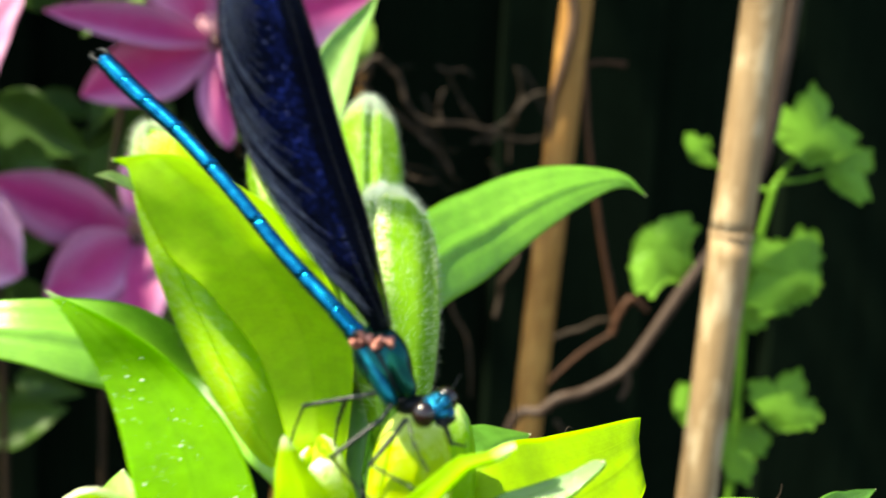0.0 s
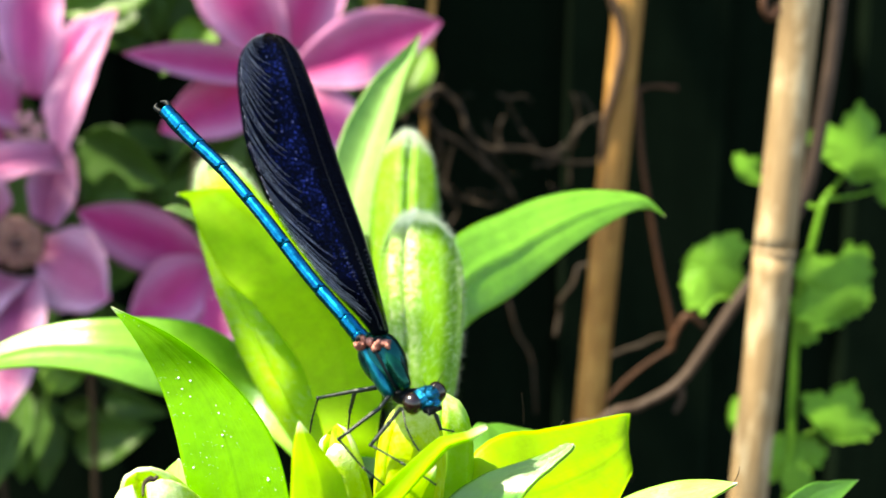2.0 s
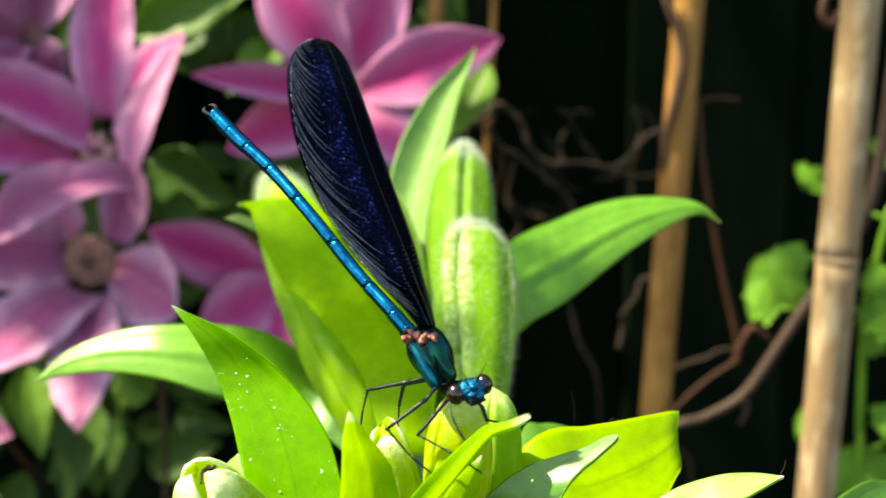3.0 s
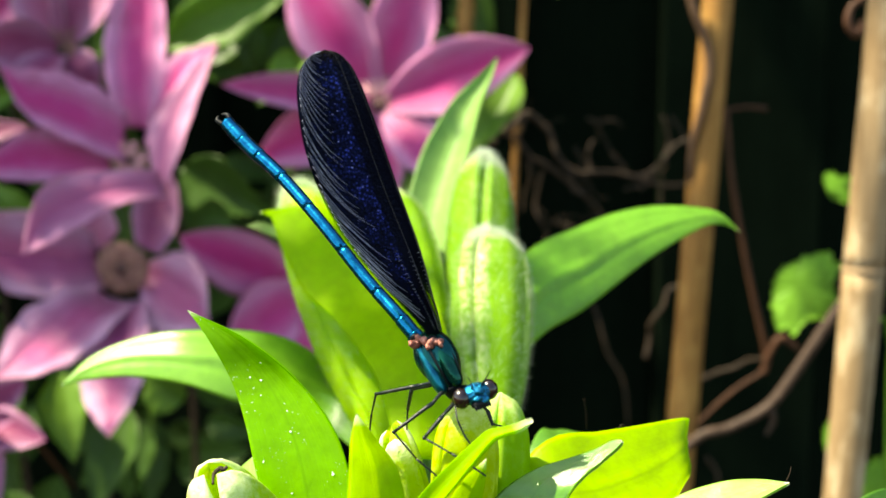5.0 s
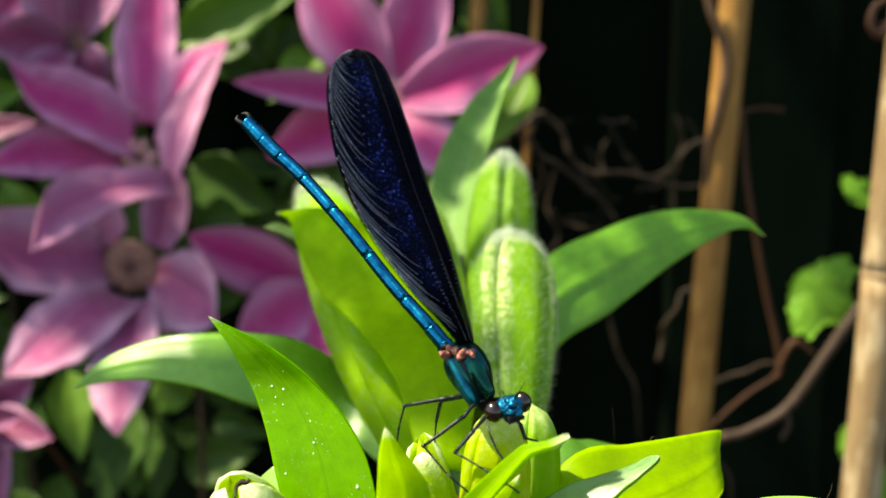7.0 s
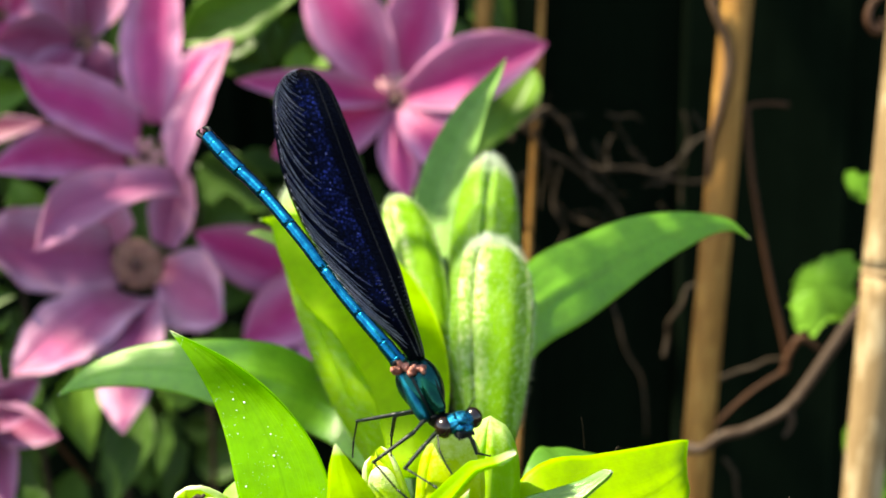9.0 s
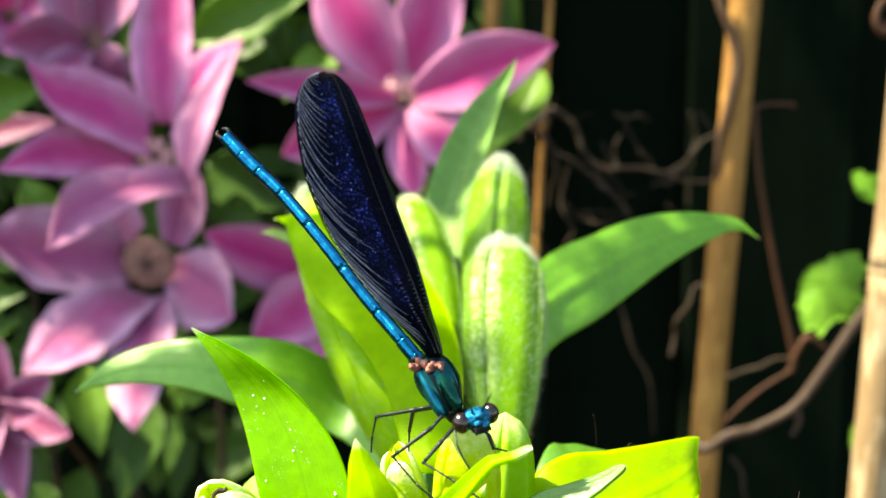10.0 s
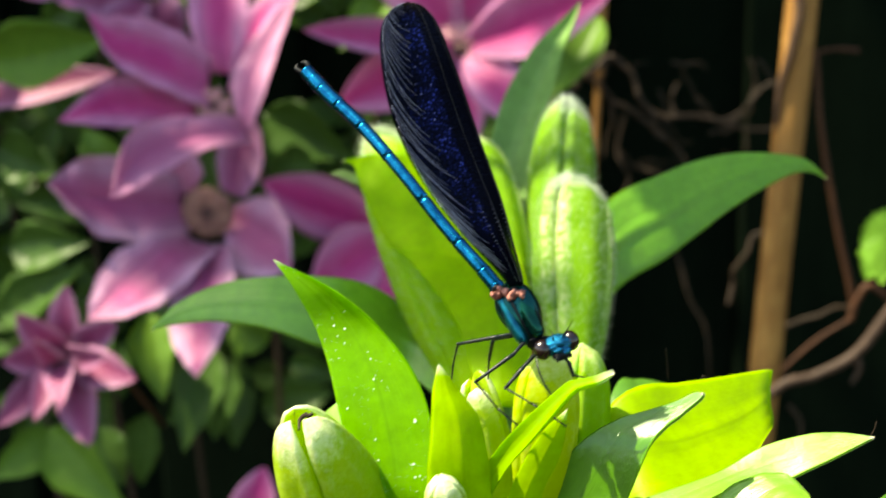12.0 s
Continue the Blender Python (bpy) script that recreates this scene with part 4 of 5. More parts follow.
    shaped_petal(flower, [((-0.1518, 0.5307, 0.5032), (-0.0104, 0.0018, 0.0037)), ((-0.1576, 0.5059, 0.5008), (-0.0141, 0.0031, 0.0064)), ((-0.1686, 0.4915, 0.4911), (-0.0159, 0.0057, 0.0069)), ((-0.1767, 0.4785, 0.4841), (-0.0103, 0.0039, 0.0046)), ((-0.1865, 0.4739, 0.4784), (0.0000, 0.0000, 0.0000))], M_PETAL_DUSK, 48)
    shaped_petal(flower, [((-0.1454, 0.5292, 0.5021), (0.0093, 0.0002, -0.0000)), ((-0.1409, 0.4970, 0.4892), (0.0137, 0.0006, 0.0012)), ((-0.1376, 0.4745, 0.4735), (0.0125, 0.0007, 0.0023)), ((-0.1353, 0.4632, 0.4651), (0.0065, 0.0004, 0.0017)), ((-0.1355, 0.4590, 0.4580), (0.0000, 0.0000, 0.0000))], M_PETAL_DUSK, 49)
    shaped_petal(flower, [((-0.1371, 0.5346, 0.5133), (0.0023, 0.0025, 0.0063)), ((-0.1231, 0.5229, 0.5068), (0.0079, 0.0053, 0.0169)), ((-0.1106, 0.5129, 0.5021), (0.0051, 0.0051, 0.0127)), ((-0.1060, 0.5101, 0.4961), (0.0021, 0.0017, 0.0042)), ((-0.1030, 0.5091, 0.4957), (0.0000, 0.0000, 0.0000))], M_PETAL_DUSK, 50)
    shaped_petal(flower, [((-0.1394, 0.5477, 0.5235), (0.0061, -0.0002, -0.0027)), ((-0.1385, 0.5599, 0.5371), (0.0111, -0.0003, -0.0041)), ((-0.1363, 0.5674, 0.5531), (0.0077, -0.0000, -0.0014)), ((-0.1363, 0.5717, 0.5611), (0.0000, 0.0000, 0.0000))], M_PETAL_DEEP, 51)
    shaped_petal(flower, [((-0.1591, 0.5476, 0.5262), (0.0068, 0.0010, 0.0053)), ((-0.1692, 0.5554, 0.5363), (0.0105, 0.0030, 0.0079)), ((-0.1705, 0.5659, 0.5490), (0.0070, 0.0006, 0.0027)), ((-0.1705, 0.5671, 0.5573), (0.0000, 0.0000, 0.0000))], M_PETAL_DEEP, 52)
    clematis_flower((-0.0285, 0.5661, 0.5915), [((-0.0683, 0.5647, 0.6571), 0.038), ((-0.0069, 0.5674, 0.6635), 0.032), ((0.0413, 0.5213, 0.6174), 0.033), ((0.0117, 0.5313, 0.5548), 0.027), ((-0.0220, 0.5392, 0.5461), 0.022), ((-0.0830, 0.5306, 0.5674), 0.031), ((-0.0914, 0.4950, 0.6015), 0.018)], "large pink clematis flower behind the lily", seed=13, r=0.0155)
    clematis_flower((-0.0642, 0.5715, 0.5000), [((-0.1232, 0.5441, 0.5300), 0.032), ((-0.0986, 0.5273, 0.4811), 0.034), ((-0.0607, 0.5348, 0.4573), 0.03), ((-0.0184, 0.5612, 0.4905), 0.03), ((-0.0548, 0.5985, 0.5429), 0.03)], "mauve clematis flower half hidden by the lily", seed=14)
    clematis_flower((-0.1943, 0.6062, 0.6195), [((-0.2263, 0.5752, 0.6210), 0.028), ((-0.2149, 0.6130, 0.6683), 0.03), ((-0.1738, 0.6137, 0.6653), 0.03), ((-0.2067, 0.5720, 0.5961), 0.022), ((-0.1767, 0.6035, 0.5985), 0.024)], "mauve clematis flower with dark centre", M_PETAL_DEEP, 0.014, 70, 15)
    clematis_flower((-0.2449, 0.6273, 0.6346), [((-0.2692, 0.6050, 0.6250), 0.03), ((-0.2487, 0.6121, 0.6685), 0.03), ((-0.2171, 0.6210, 0.6547), 0.026), ((-0.2290, 0.6145, 0.6134), 0.024)], "pink clematis flower at the back", M_PETAL, 0.01, 40, 16)
    clematis_flower((-0.2897, 0.5828, 0.5641), [((-0.2021, 0.5719, 0.5818), 0.018), ((-0.2773, 0.5725, 0.6127), 0.03), ((-0.2941, 0.5548, 0.5264), 0.03)], "deep pink clematis flower at the back", M_PETAL_DEEP, 0.01, 30, 17)
    clematis_flower((-0.1842, 0.4498, 0.4706), [((-0.1994, 0.4324, 0.4918), 0.014), ((-0.2052, 0.4284, 0.4731), 0.015), ((-0.2068, 0.4234, 0.4476), 0.014), ((-0.1879, 0.4156, 0.4530), 0.013), ((-0.1678, 0.4199, 0.4413), 0.017), ((-0.1517, 0.4307, 0.4654), 0.017), ((-0.1632, 0.4440, 0.4856), 0.014), ((-0.1832, 0.4454, 0.5005), 0.013), ((-0.1880, 0.4216, 0.4844), 0.012), ((-0.1750, 0.4127, 0.4599), 0.013), ((-0.1594, 0.4223, 0.4776), 0.012)], "small double mauve clematis flower", M_PETAL_DEEP, 0.006, 30, 18)
    clematis_flower((-0.1161, 0.4584, 0.3838), [((-0.1071, 0.4557, 0.4196), 0.02), ((-0.1353, 0.4491, 0.3954), 0.02), ((-0.0946, 0.4469, 0.3691), 0.02), ((-0.1233, 0.4432, 0.3600), 0.02)], "pale mauve clematis flower low down", M_PETAL, 0.006, 20, 19)

    root = Vector((-0.16, 0.66, 0.0))
    vine = thing("clematis_vine", root, "leafy green clematis vine climbing by the stand-in fence", "vine")
    rnd = random.Random(5)
    for k in range(6):
        x = -0.36 + 0.055 * k
        bm = bmesh.new()
        tube(bm, [root + Vector((0.01 * k - 0.04, 0, -0.01)), (x * 0.8 - 0.03, 0.64 + 0.02 * rnd.random(), 0.25), (x, 0.62 + 0.05 * rnd.random(), 0.5), (x + rnd.uniform(-0.04, 0.04), 0.63, 0.7), (x + rnd.uniform(-0.05, 0.05), 0.65, 0.95)], [0.0022, 0.0018, 0.0015, 0.001], 26, 7)
        part("stem", bm, M_TWIG, vine)
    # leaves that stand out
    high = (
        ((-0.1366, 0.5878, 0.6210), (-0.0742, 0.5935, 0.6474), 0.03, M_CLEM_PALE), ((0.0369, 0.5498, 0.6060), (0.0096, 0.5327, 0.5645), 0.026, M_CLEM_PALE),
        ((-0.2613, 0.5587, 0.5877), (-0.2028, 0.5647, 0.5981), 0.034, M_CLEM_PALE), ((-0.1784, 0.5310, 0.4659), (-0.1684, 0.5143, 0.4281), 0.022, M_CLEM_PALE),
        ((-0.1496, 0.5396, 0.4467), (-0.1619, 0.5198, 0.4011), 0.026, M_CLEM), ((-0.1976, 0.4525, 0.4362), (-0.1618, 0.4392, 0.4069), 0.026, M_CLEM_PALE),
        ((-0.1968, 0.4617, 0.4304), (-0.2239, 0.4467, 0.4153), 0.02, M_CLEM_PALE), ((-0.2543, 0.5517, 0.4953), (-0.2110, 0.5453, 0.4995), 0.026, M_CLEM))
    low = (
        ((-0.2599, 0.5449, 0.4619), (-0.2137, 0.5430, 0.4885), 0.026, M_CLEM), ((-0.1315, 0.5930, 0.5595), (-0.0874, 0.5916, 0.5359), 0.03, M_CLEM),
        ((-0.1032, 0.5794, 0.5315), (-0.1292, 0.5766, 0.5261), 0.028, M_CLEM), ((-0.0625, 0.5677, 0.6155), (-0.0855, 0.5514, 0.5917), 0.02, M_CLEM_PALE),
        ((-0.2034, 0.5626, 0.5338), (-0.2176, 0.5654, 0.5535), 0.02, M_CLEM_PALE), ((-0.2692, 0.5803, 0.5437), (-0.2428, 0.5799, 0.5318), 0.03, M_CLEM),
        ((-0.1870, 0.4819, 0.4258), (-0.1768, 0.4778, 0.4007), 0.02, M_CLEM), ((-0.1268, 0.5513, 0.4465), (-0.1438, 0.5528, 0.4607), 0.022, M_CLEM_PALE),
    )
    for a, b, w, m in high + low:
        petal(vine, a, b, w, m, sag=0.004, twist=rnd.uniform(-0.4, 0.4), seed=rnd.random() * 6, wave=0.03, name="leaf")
    for _ in range(430):
        z = rnd.uniform(0.36, 0.86)
        x = rnd.uniform(-0.42, 0.045)
        if x > -0.02 and z < 0.58:
            continue
        y = rnd.uniform(0.63, 0.76)
        a = rnd.uniform(0, math.tau)
        c = Vector((x, y, z))
        t = c + Vector((math.cos(a), rnd.uniform(-0.5, 0.3), math.sin(a) - 0.4)).normalized() * rnd.uniform(0.025, 0.05)
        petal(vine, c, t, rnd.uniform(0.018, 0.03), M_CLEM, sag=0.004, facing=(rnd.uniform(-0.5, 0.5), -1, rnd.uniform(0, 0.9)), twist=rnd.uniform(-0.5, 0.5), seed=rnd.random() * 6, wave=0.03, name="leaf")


# ---- canes, stems and weeds ----
def cane(top, low, r, mat, nodes, label):
    top, low = Vector(top), Vector(low)
    d = (top - low).normalized()
    foot = low - d * (low.z / d.z)
    end = top + d * 0.25
    L = (end - foot).length
    c = thing("bamboo_cane", foot, label, "cane", "garden canes")
    marks = sorted([0.0] + [(Vector(q) - foot).dot(d) for q in nodes] + [L])
    u = d.orthogonal().normalized()
    w = d.cross(u)
    for a, b in zip(marks, marks[1:]):
        bm = bmesh.new()
        pts, rad = [], []
        for k in range(9):
            s = k / 8
            pts.append(foot + d * (a + (b - a) * s + (-0.012 if a == 0 and k == 0 else 0)))
            rad.append(r * (1.0 + 0.06 * (abs(s - 0.5) * 2) ** 6))
        tube(bm, pts, rad, 32, 20)
        part("internode", bm, mat, c)
    for a in marks[1:-1]:
        bm = bmesh.new()
        q = foot + d * a
        tube(bm, [q - d * 0.0016, q - d * 0.0005, q + d * 0.0005, q + d * 0.0016], [r * 1.03, r * 1.13, r * 1.1, r * 1.03], 6, 20)
        part("node", bm, M_NODE, c)


def lobed_leaf(parent, centre, r, spin, mat, tilt=(0.0, -1.0, 0.25), seed=0):
    """A rounded three-lobed leaf with a scalloped margin."""
    c = Vector(centre)
    n = Vector(tilt).normalized()
    a = Vector((0, 0, 1)) - n * n.z
    a.normalize()
    b = a.cross(n)
    bm = bmesh.new()
    uvl = bm.loops.layers.uv.verify()
    rnd = random.Random(seed)
    seg, rings = 96, 5
    lay = []
    for side in (1, -1):
        rows = []
        for k in range(rings + 1):
            row = []
            for j in range(seg):
                th = math.tau * j / seg
                turn = (th + math.pi) % math.tau - math.pi
                lobe = max(math.exp(-((turn - o) / 0.62) ** 2) * big for o, big in ((0.0, 1.0), (1.25, 0.92), (-1.25, 0.95)))
                R = r * (0.46 + 0.58 * lobe) * (1 + 0.06 * math.cos(15 * th + seed) + 0.04 * math.cos(23 * th + 2 * seed))
                f = k / rings if k else 0.03
                q = c + (a * math.cos(th + spin) + b * math.sin(th + spin)) * R * f
                q += n * (0.07 * r * f * f * math.cos(3 * th + seed) - 0.14 * r * f * f + side * 0.00025)
                row.append(bm.verts.new(q))
            rows.append(row)
        for k in range(rings):
            for j in range(seg):
                vs = [rows[k][j], rows[k][(j + 1) % seg], rows[k + 1][(j + 1) % seg], rows[k + 1][j]]
                f = bm.faces.new(vs if side > 0 else vs[::-1])
                for lp in f.loops:
                    lp[uvl].uv = (0.5, 0.25 + 0.5 * j / seg)
        bm.faces.new(rows[0] if side < 0 else rows[0][::-1])
        lay.append(rows[rings])
    for j in range(seg):
        bm.faces.new([lay[0][j], lay[1][j], lay[1][(j + 1) % seg], lay[0][(j + 1) % seg]])
    return part("leaf", bm, mat, parent)


def rod_thing(name, paths, radii, mat, label, category, base):
    t = thing(name, base, label, category)
    for k, p in enumerate(paths):
        bm = bmesh.new()
        tube(bm, p, radii[k], max(10, 7 * len(p)), 8)
        part("branch" if k else "stem", bm, mat, t)
    return t


def right_side():
    cane((0.1400, 0.3620, 0.6212), (0.1329, 0.3620, 0.4574), 0.0062, M_CANE, [(0.1344, 0.3620, 0.5424), (0.1417, 0.3620, 0.7139), (0.1266, 0.3620, 0.3141)], "pale straw bamboo cane with a ringed node")
    cane((0.1122, 0.4700, 0.6248), (0.1023, 0.4700, 0.4481), 0.0062, M_CANE_OLD, [(0.1186, 0.4700, 0.7317), (0.1002, 0.4700, 0.4101)], "weathered brown bamboo cane")
    cane((0.0155, 0.6400, 0.6429), (0.0127, 0.6400, 0.5512), 0.005, M_CANE_OLD, [], "thin brown bamboo cane behind the flowers")
    cane((0.0453, 0.6200, 0.6415), (0.0408, 0.6200, 0.5467), 0.0017, M_CANE_OLD, [], "slender brown bamboo cane behind the flowers")
    base = (0.0917, 0.4200, 0.4625)
    rod_thing("woody_stem", [[(0.1772, 0.4200, 0.6644), (0.1775, 0.4200, 0.6288), (0.1754, 0.4200, 0.5941), (0.1703, 0.4200, 0.5563), (0.1589, 0.4200, 0.5327), (0.1460, 0.4200, 0.5131), (0.1350, 0.4200, 0.4955), (0.1248, 0.4200, 0.4812), (0.1109, 0.4200, 0.4730), (0.0959, 0.4200, 0.4665)] + [(base[0] - 0.01, 0.43, base[2] - 0.03), (base[0] - 0.012, 0.44, 0.2), (base[0], 0.44, -0.01)], [(0.1247, 0.4200, 0.4823), (0.1267, 0.4200, 0.4756), (0.1243, 0.4200, 0.4700)]], [[0.0028, 0.0026, 0.0019, 0.0022], [0.0016, 0.0012, 0.0008]], M_GREY_BARK, "grey-brown woody climber stem behind the cane", "stem", (base[0], 0.44, 0.0))
    rod_thing("climbing_stem", [[(0.0990, 0.4630, 0.6405), (0.1018, 0.4620, 0.6296), (0.1072, 0.4625, 0.6166), (0.1085, 0.4625, 0.6056), (0.1060, 0.4630, 0.5901), (0.1033, 0.4650, 0.5765), (0.1038, 0.4680, 0.5604), (0.1112, 0.4780, 0.5384)]], [[0.0016, 0.0019, 0.002, 0.0014, 0.0012]], M_BARK, "thin brown climber stem wound round the weathered cane", "stem", (0.1112, 0.4780, 0.5384))
    rod_thing("dry_tendril", [[(0.1290, 0.3520, 0.6264), (0.1255, 0.3520, 0.6238), (0.1245, 0.3520, 0.6194), (0.1265, 0.3520, 0.6161), (0.1287, 0.3520, 0.6171), (0.1281, 0.3520, 0.6198)]], [[0.0009, 0.0014, 0.0017, 0.0009]], M_RED, "curled reddish dry tendril clinging to the pale cane", "tendril", (0.1290, 0.3520, 0.6264))
    rod_thing("red_shoot", [[(0.1249, 0.5000, 0.5906), (0.1286, 0.5000, 0.5589), (0.1375, 0.5000, 0.5163), (0.1459, 0.5000, 0.4828), (0.1451, 0.5000, 0.4736)], [(0.1249, 0.5000, 0.5899), (0.1334, 0.5000, 0.5913), (0.1425, 0.5000, 0.5905)], [(0.1424, 0.4900, 0.4801), (0.1489, 0.4900, 0.4916), (0.1574, 0.4900, 0.4865)], [(0.1425, 0.4900, 0.4770), (0.1297, 0.4900, 0.4685), (0.1175, 0.4900, 0.4570), (0.1083, 0.4900, 0.4453)]], [[0.001, 0.0012, 0.0014, 0.0017], [0.0008, 0.0007, 0.0011], [0.0013, 0.0018, 0.001], [0.0009, 0.0009, 0.0008]], M_RED, "reddish dead shoot with a hooked top", "stem", (0.1083, 0.4900, 0.4453))
    rnd = random.Random(8)

    def crooked(points, amount):
        out = []
        for p, q in zip(points, points[1:]):
            p, q = Vector(p), Vector(q)
            out += [p, p.lerp(q, 0.5) + Vector([rnd.uniform(-1, 1) * amount for _ in range(3)])]
        return out + [Vector(points[-1])]

    upper = (
        ([(0.0273, 0.5600, 0.5727), (0.0327, 0.5600, 0.5794), (0.0408, 0.5600, 0.5867), (0.0490, 0.5600, 0.5835), (0.0559, 0.5600, 0.5740), (0.0615, 0.5600, 0.5630), (0.0752, 0.5600, 0.5589), (0.0970, 0.5600, 0.5567), (0.1104, 0.5600, 0.5657), (0.1236, 0.5600, 0.5752)], 0.0015), ([(0.0747, 0.5600, 0.5589), (0.0731, 0.5600, 0.5685), (0.0765, 0.5600, 0.5745)], 0.001),
        ([(0.0304, 0.5700, 0.5790), (0.0458, 0.5700, 0.5660), (0.0626, 0.5700, 0.5553), (0.0739, 0.5700, 0.5455), (0.0825, 0.5700, 0.5351)], 0.0012), ([(0.1099, 0.5600, 0.5649), (0.1113, 0.5600, 0.5792), (0.1087, 0.5600, 0.5860)], 0.0008), ([(0.0520, 0.5700, 0.5595), (0.0483, 0.5700, 0.5413), (0.0547, 0.5700, 0.5272), (0.0492, 0.5700, 0.5158)], 0.0009),
    )
    lower = (
        ([(0.0970, 0.5600, 0.5567), (0.1086, 0.5600, 0.5528), (0.1229, 0.5600, 0.5539)], 0.001), ([(0.0421, 0.5800, 0.5856), (0.0394, 0.5800, 0.5744), (0.0467, 0.5800, 0.5545), (0.0426, 0.5800, 0.5374)], 0.0008), ([(0.0605, 0.5500, 0.5637), (0.0647, 0.5500, 0.5516), (0.0742, 0.5500, 0.5448)], 0.0008),
        ([(0.0925, 0.5000, 0.4804), (0.0943, 0.5000, 0.4963), (0.1020, 0.5000, 0.5115), (0.1129, 0.5000, 0.5166)], 0.0011), ([(0.0709, 0.5600, 0.5005), (0.0825, 0.5600, 0.4749), (0.0924, 0.5600, 0.4548), (0.0954, 0.5600, 0.4256)], 0.0009), ([(0.1169, 0.5000, 0.4708), (0.1316, 0.5000, 0.4760), (0.1475, 0.5000, 0.4799)], 0.0011),
        ([(0.1114, 0.4600, 0.4478), (0.1163, 0.4600, 0.4405), (0.1190, 0.4600, 0.4283)], 0.0009))
    rows = upper + lower
    for _ in range(17):
        q = Vector((rnd.uniform(0.03, 0.125), rnd.uniform(0.56, 0.62), rnd.uniform(0.53, 0.585)))
        a, span = rnd.gauss(-0.4, 0.9), rnd.uniform(0.015, 0.04)
        way = Vector((math.cos(a), rnd.uniform(-0.3, 0.3), math.sin(a))) * span
        rows += (([q, q + way * 0.5 + Vector((0, 0, rnd.uniform(-0.006, 0.006))), q + way], rnd.uniform(0.0003, 0.0008)),)
    rod_thing("dry_twigs", [crooked(p, 0.0022) for p, _ in rows], [[w, w * 0.9, w * 0.6] for _, w in rows], M_TWIG, "tangle of dry brown twigs caught on the cane", "twigs", rows[0][0][-1])

    g = (0.1742, 0.4300, 0.4252)
    weed = thing("wild_plant", (g[0], 0.43, 0.0), "light green weed with scalloped lobed leaves", "plant")
    bm = bmesh.new()
    tube(bm, [(0.1815, 0.4300, 0.5509), (0.1776, 0.4300, 0.5311), (0.1742, 0.4300, 0.5110), (0.1744, 0.4300, 0.4722), (0.1750, 0.4300, 0.4299)] + [(g[0] - 0.004, 0.43, 0.25), (g[0], 0.43, -0.01)], [0.0013, 0.0016, 0.0018, 0.002], 40, 8)
    part("stem", bm, M_LOBED, weed)
    spots = (((0.1950, 0.4300, 0.5674), 0.0185, 0.2, 1), ((0.2110, 0.4350, 0.5562), 0.014, 1.2, 2), ((0.1358, 0.4250, 0.5262), 0.0165, 2.2, 3), ((0.1891, 0.4200, 0.5165), 0.0185, -0.9, 4), ((0.1761, 0.4250, 0.5087), 0.012, 1.9, 5), ((0.1896, 0.4200, 0.4649), 0.0145, 0.4, 6), ((0.1751, 0.4300, 0.4500), 0.015, 2.9, 7), ((0.1538, 0.4400, 0.5608), 0.007, 0.9, 8), ((0.1578, 0.4400, 0.4598), 0.009, 1.3, 9))
    trunk = spline([(0.1815, 0.4300, 0.5509), (0.1776, 0.4300, 0.5311), (0.1742, 0.4300, 0.5110), (0.1744, 0.4300, 0.4722), (0.1750, 0.4300, 0.4299)], 20)
    for q, r, s, k in spots:
        lobed_leaf(weed, q, r * 1.12, s, M_LOBED, (0.1 * math.sin(k), -1.0, 0.35), k)
        q = Vector(q)
        near = min(trunk, key=lambda p: (p - q - Vector((0, 0, -0.01))).length)
        bm = bmesh.new()
        tube(bm, [near, near.lerp(q, 0.5) + Vector((0, 0.004, -0.002)), q], [0.001, 0.0008, 0.0007], 10, 6)
        part("leaf_stalk", bm, M_LOBED, weed)


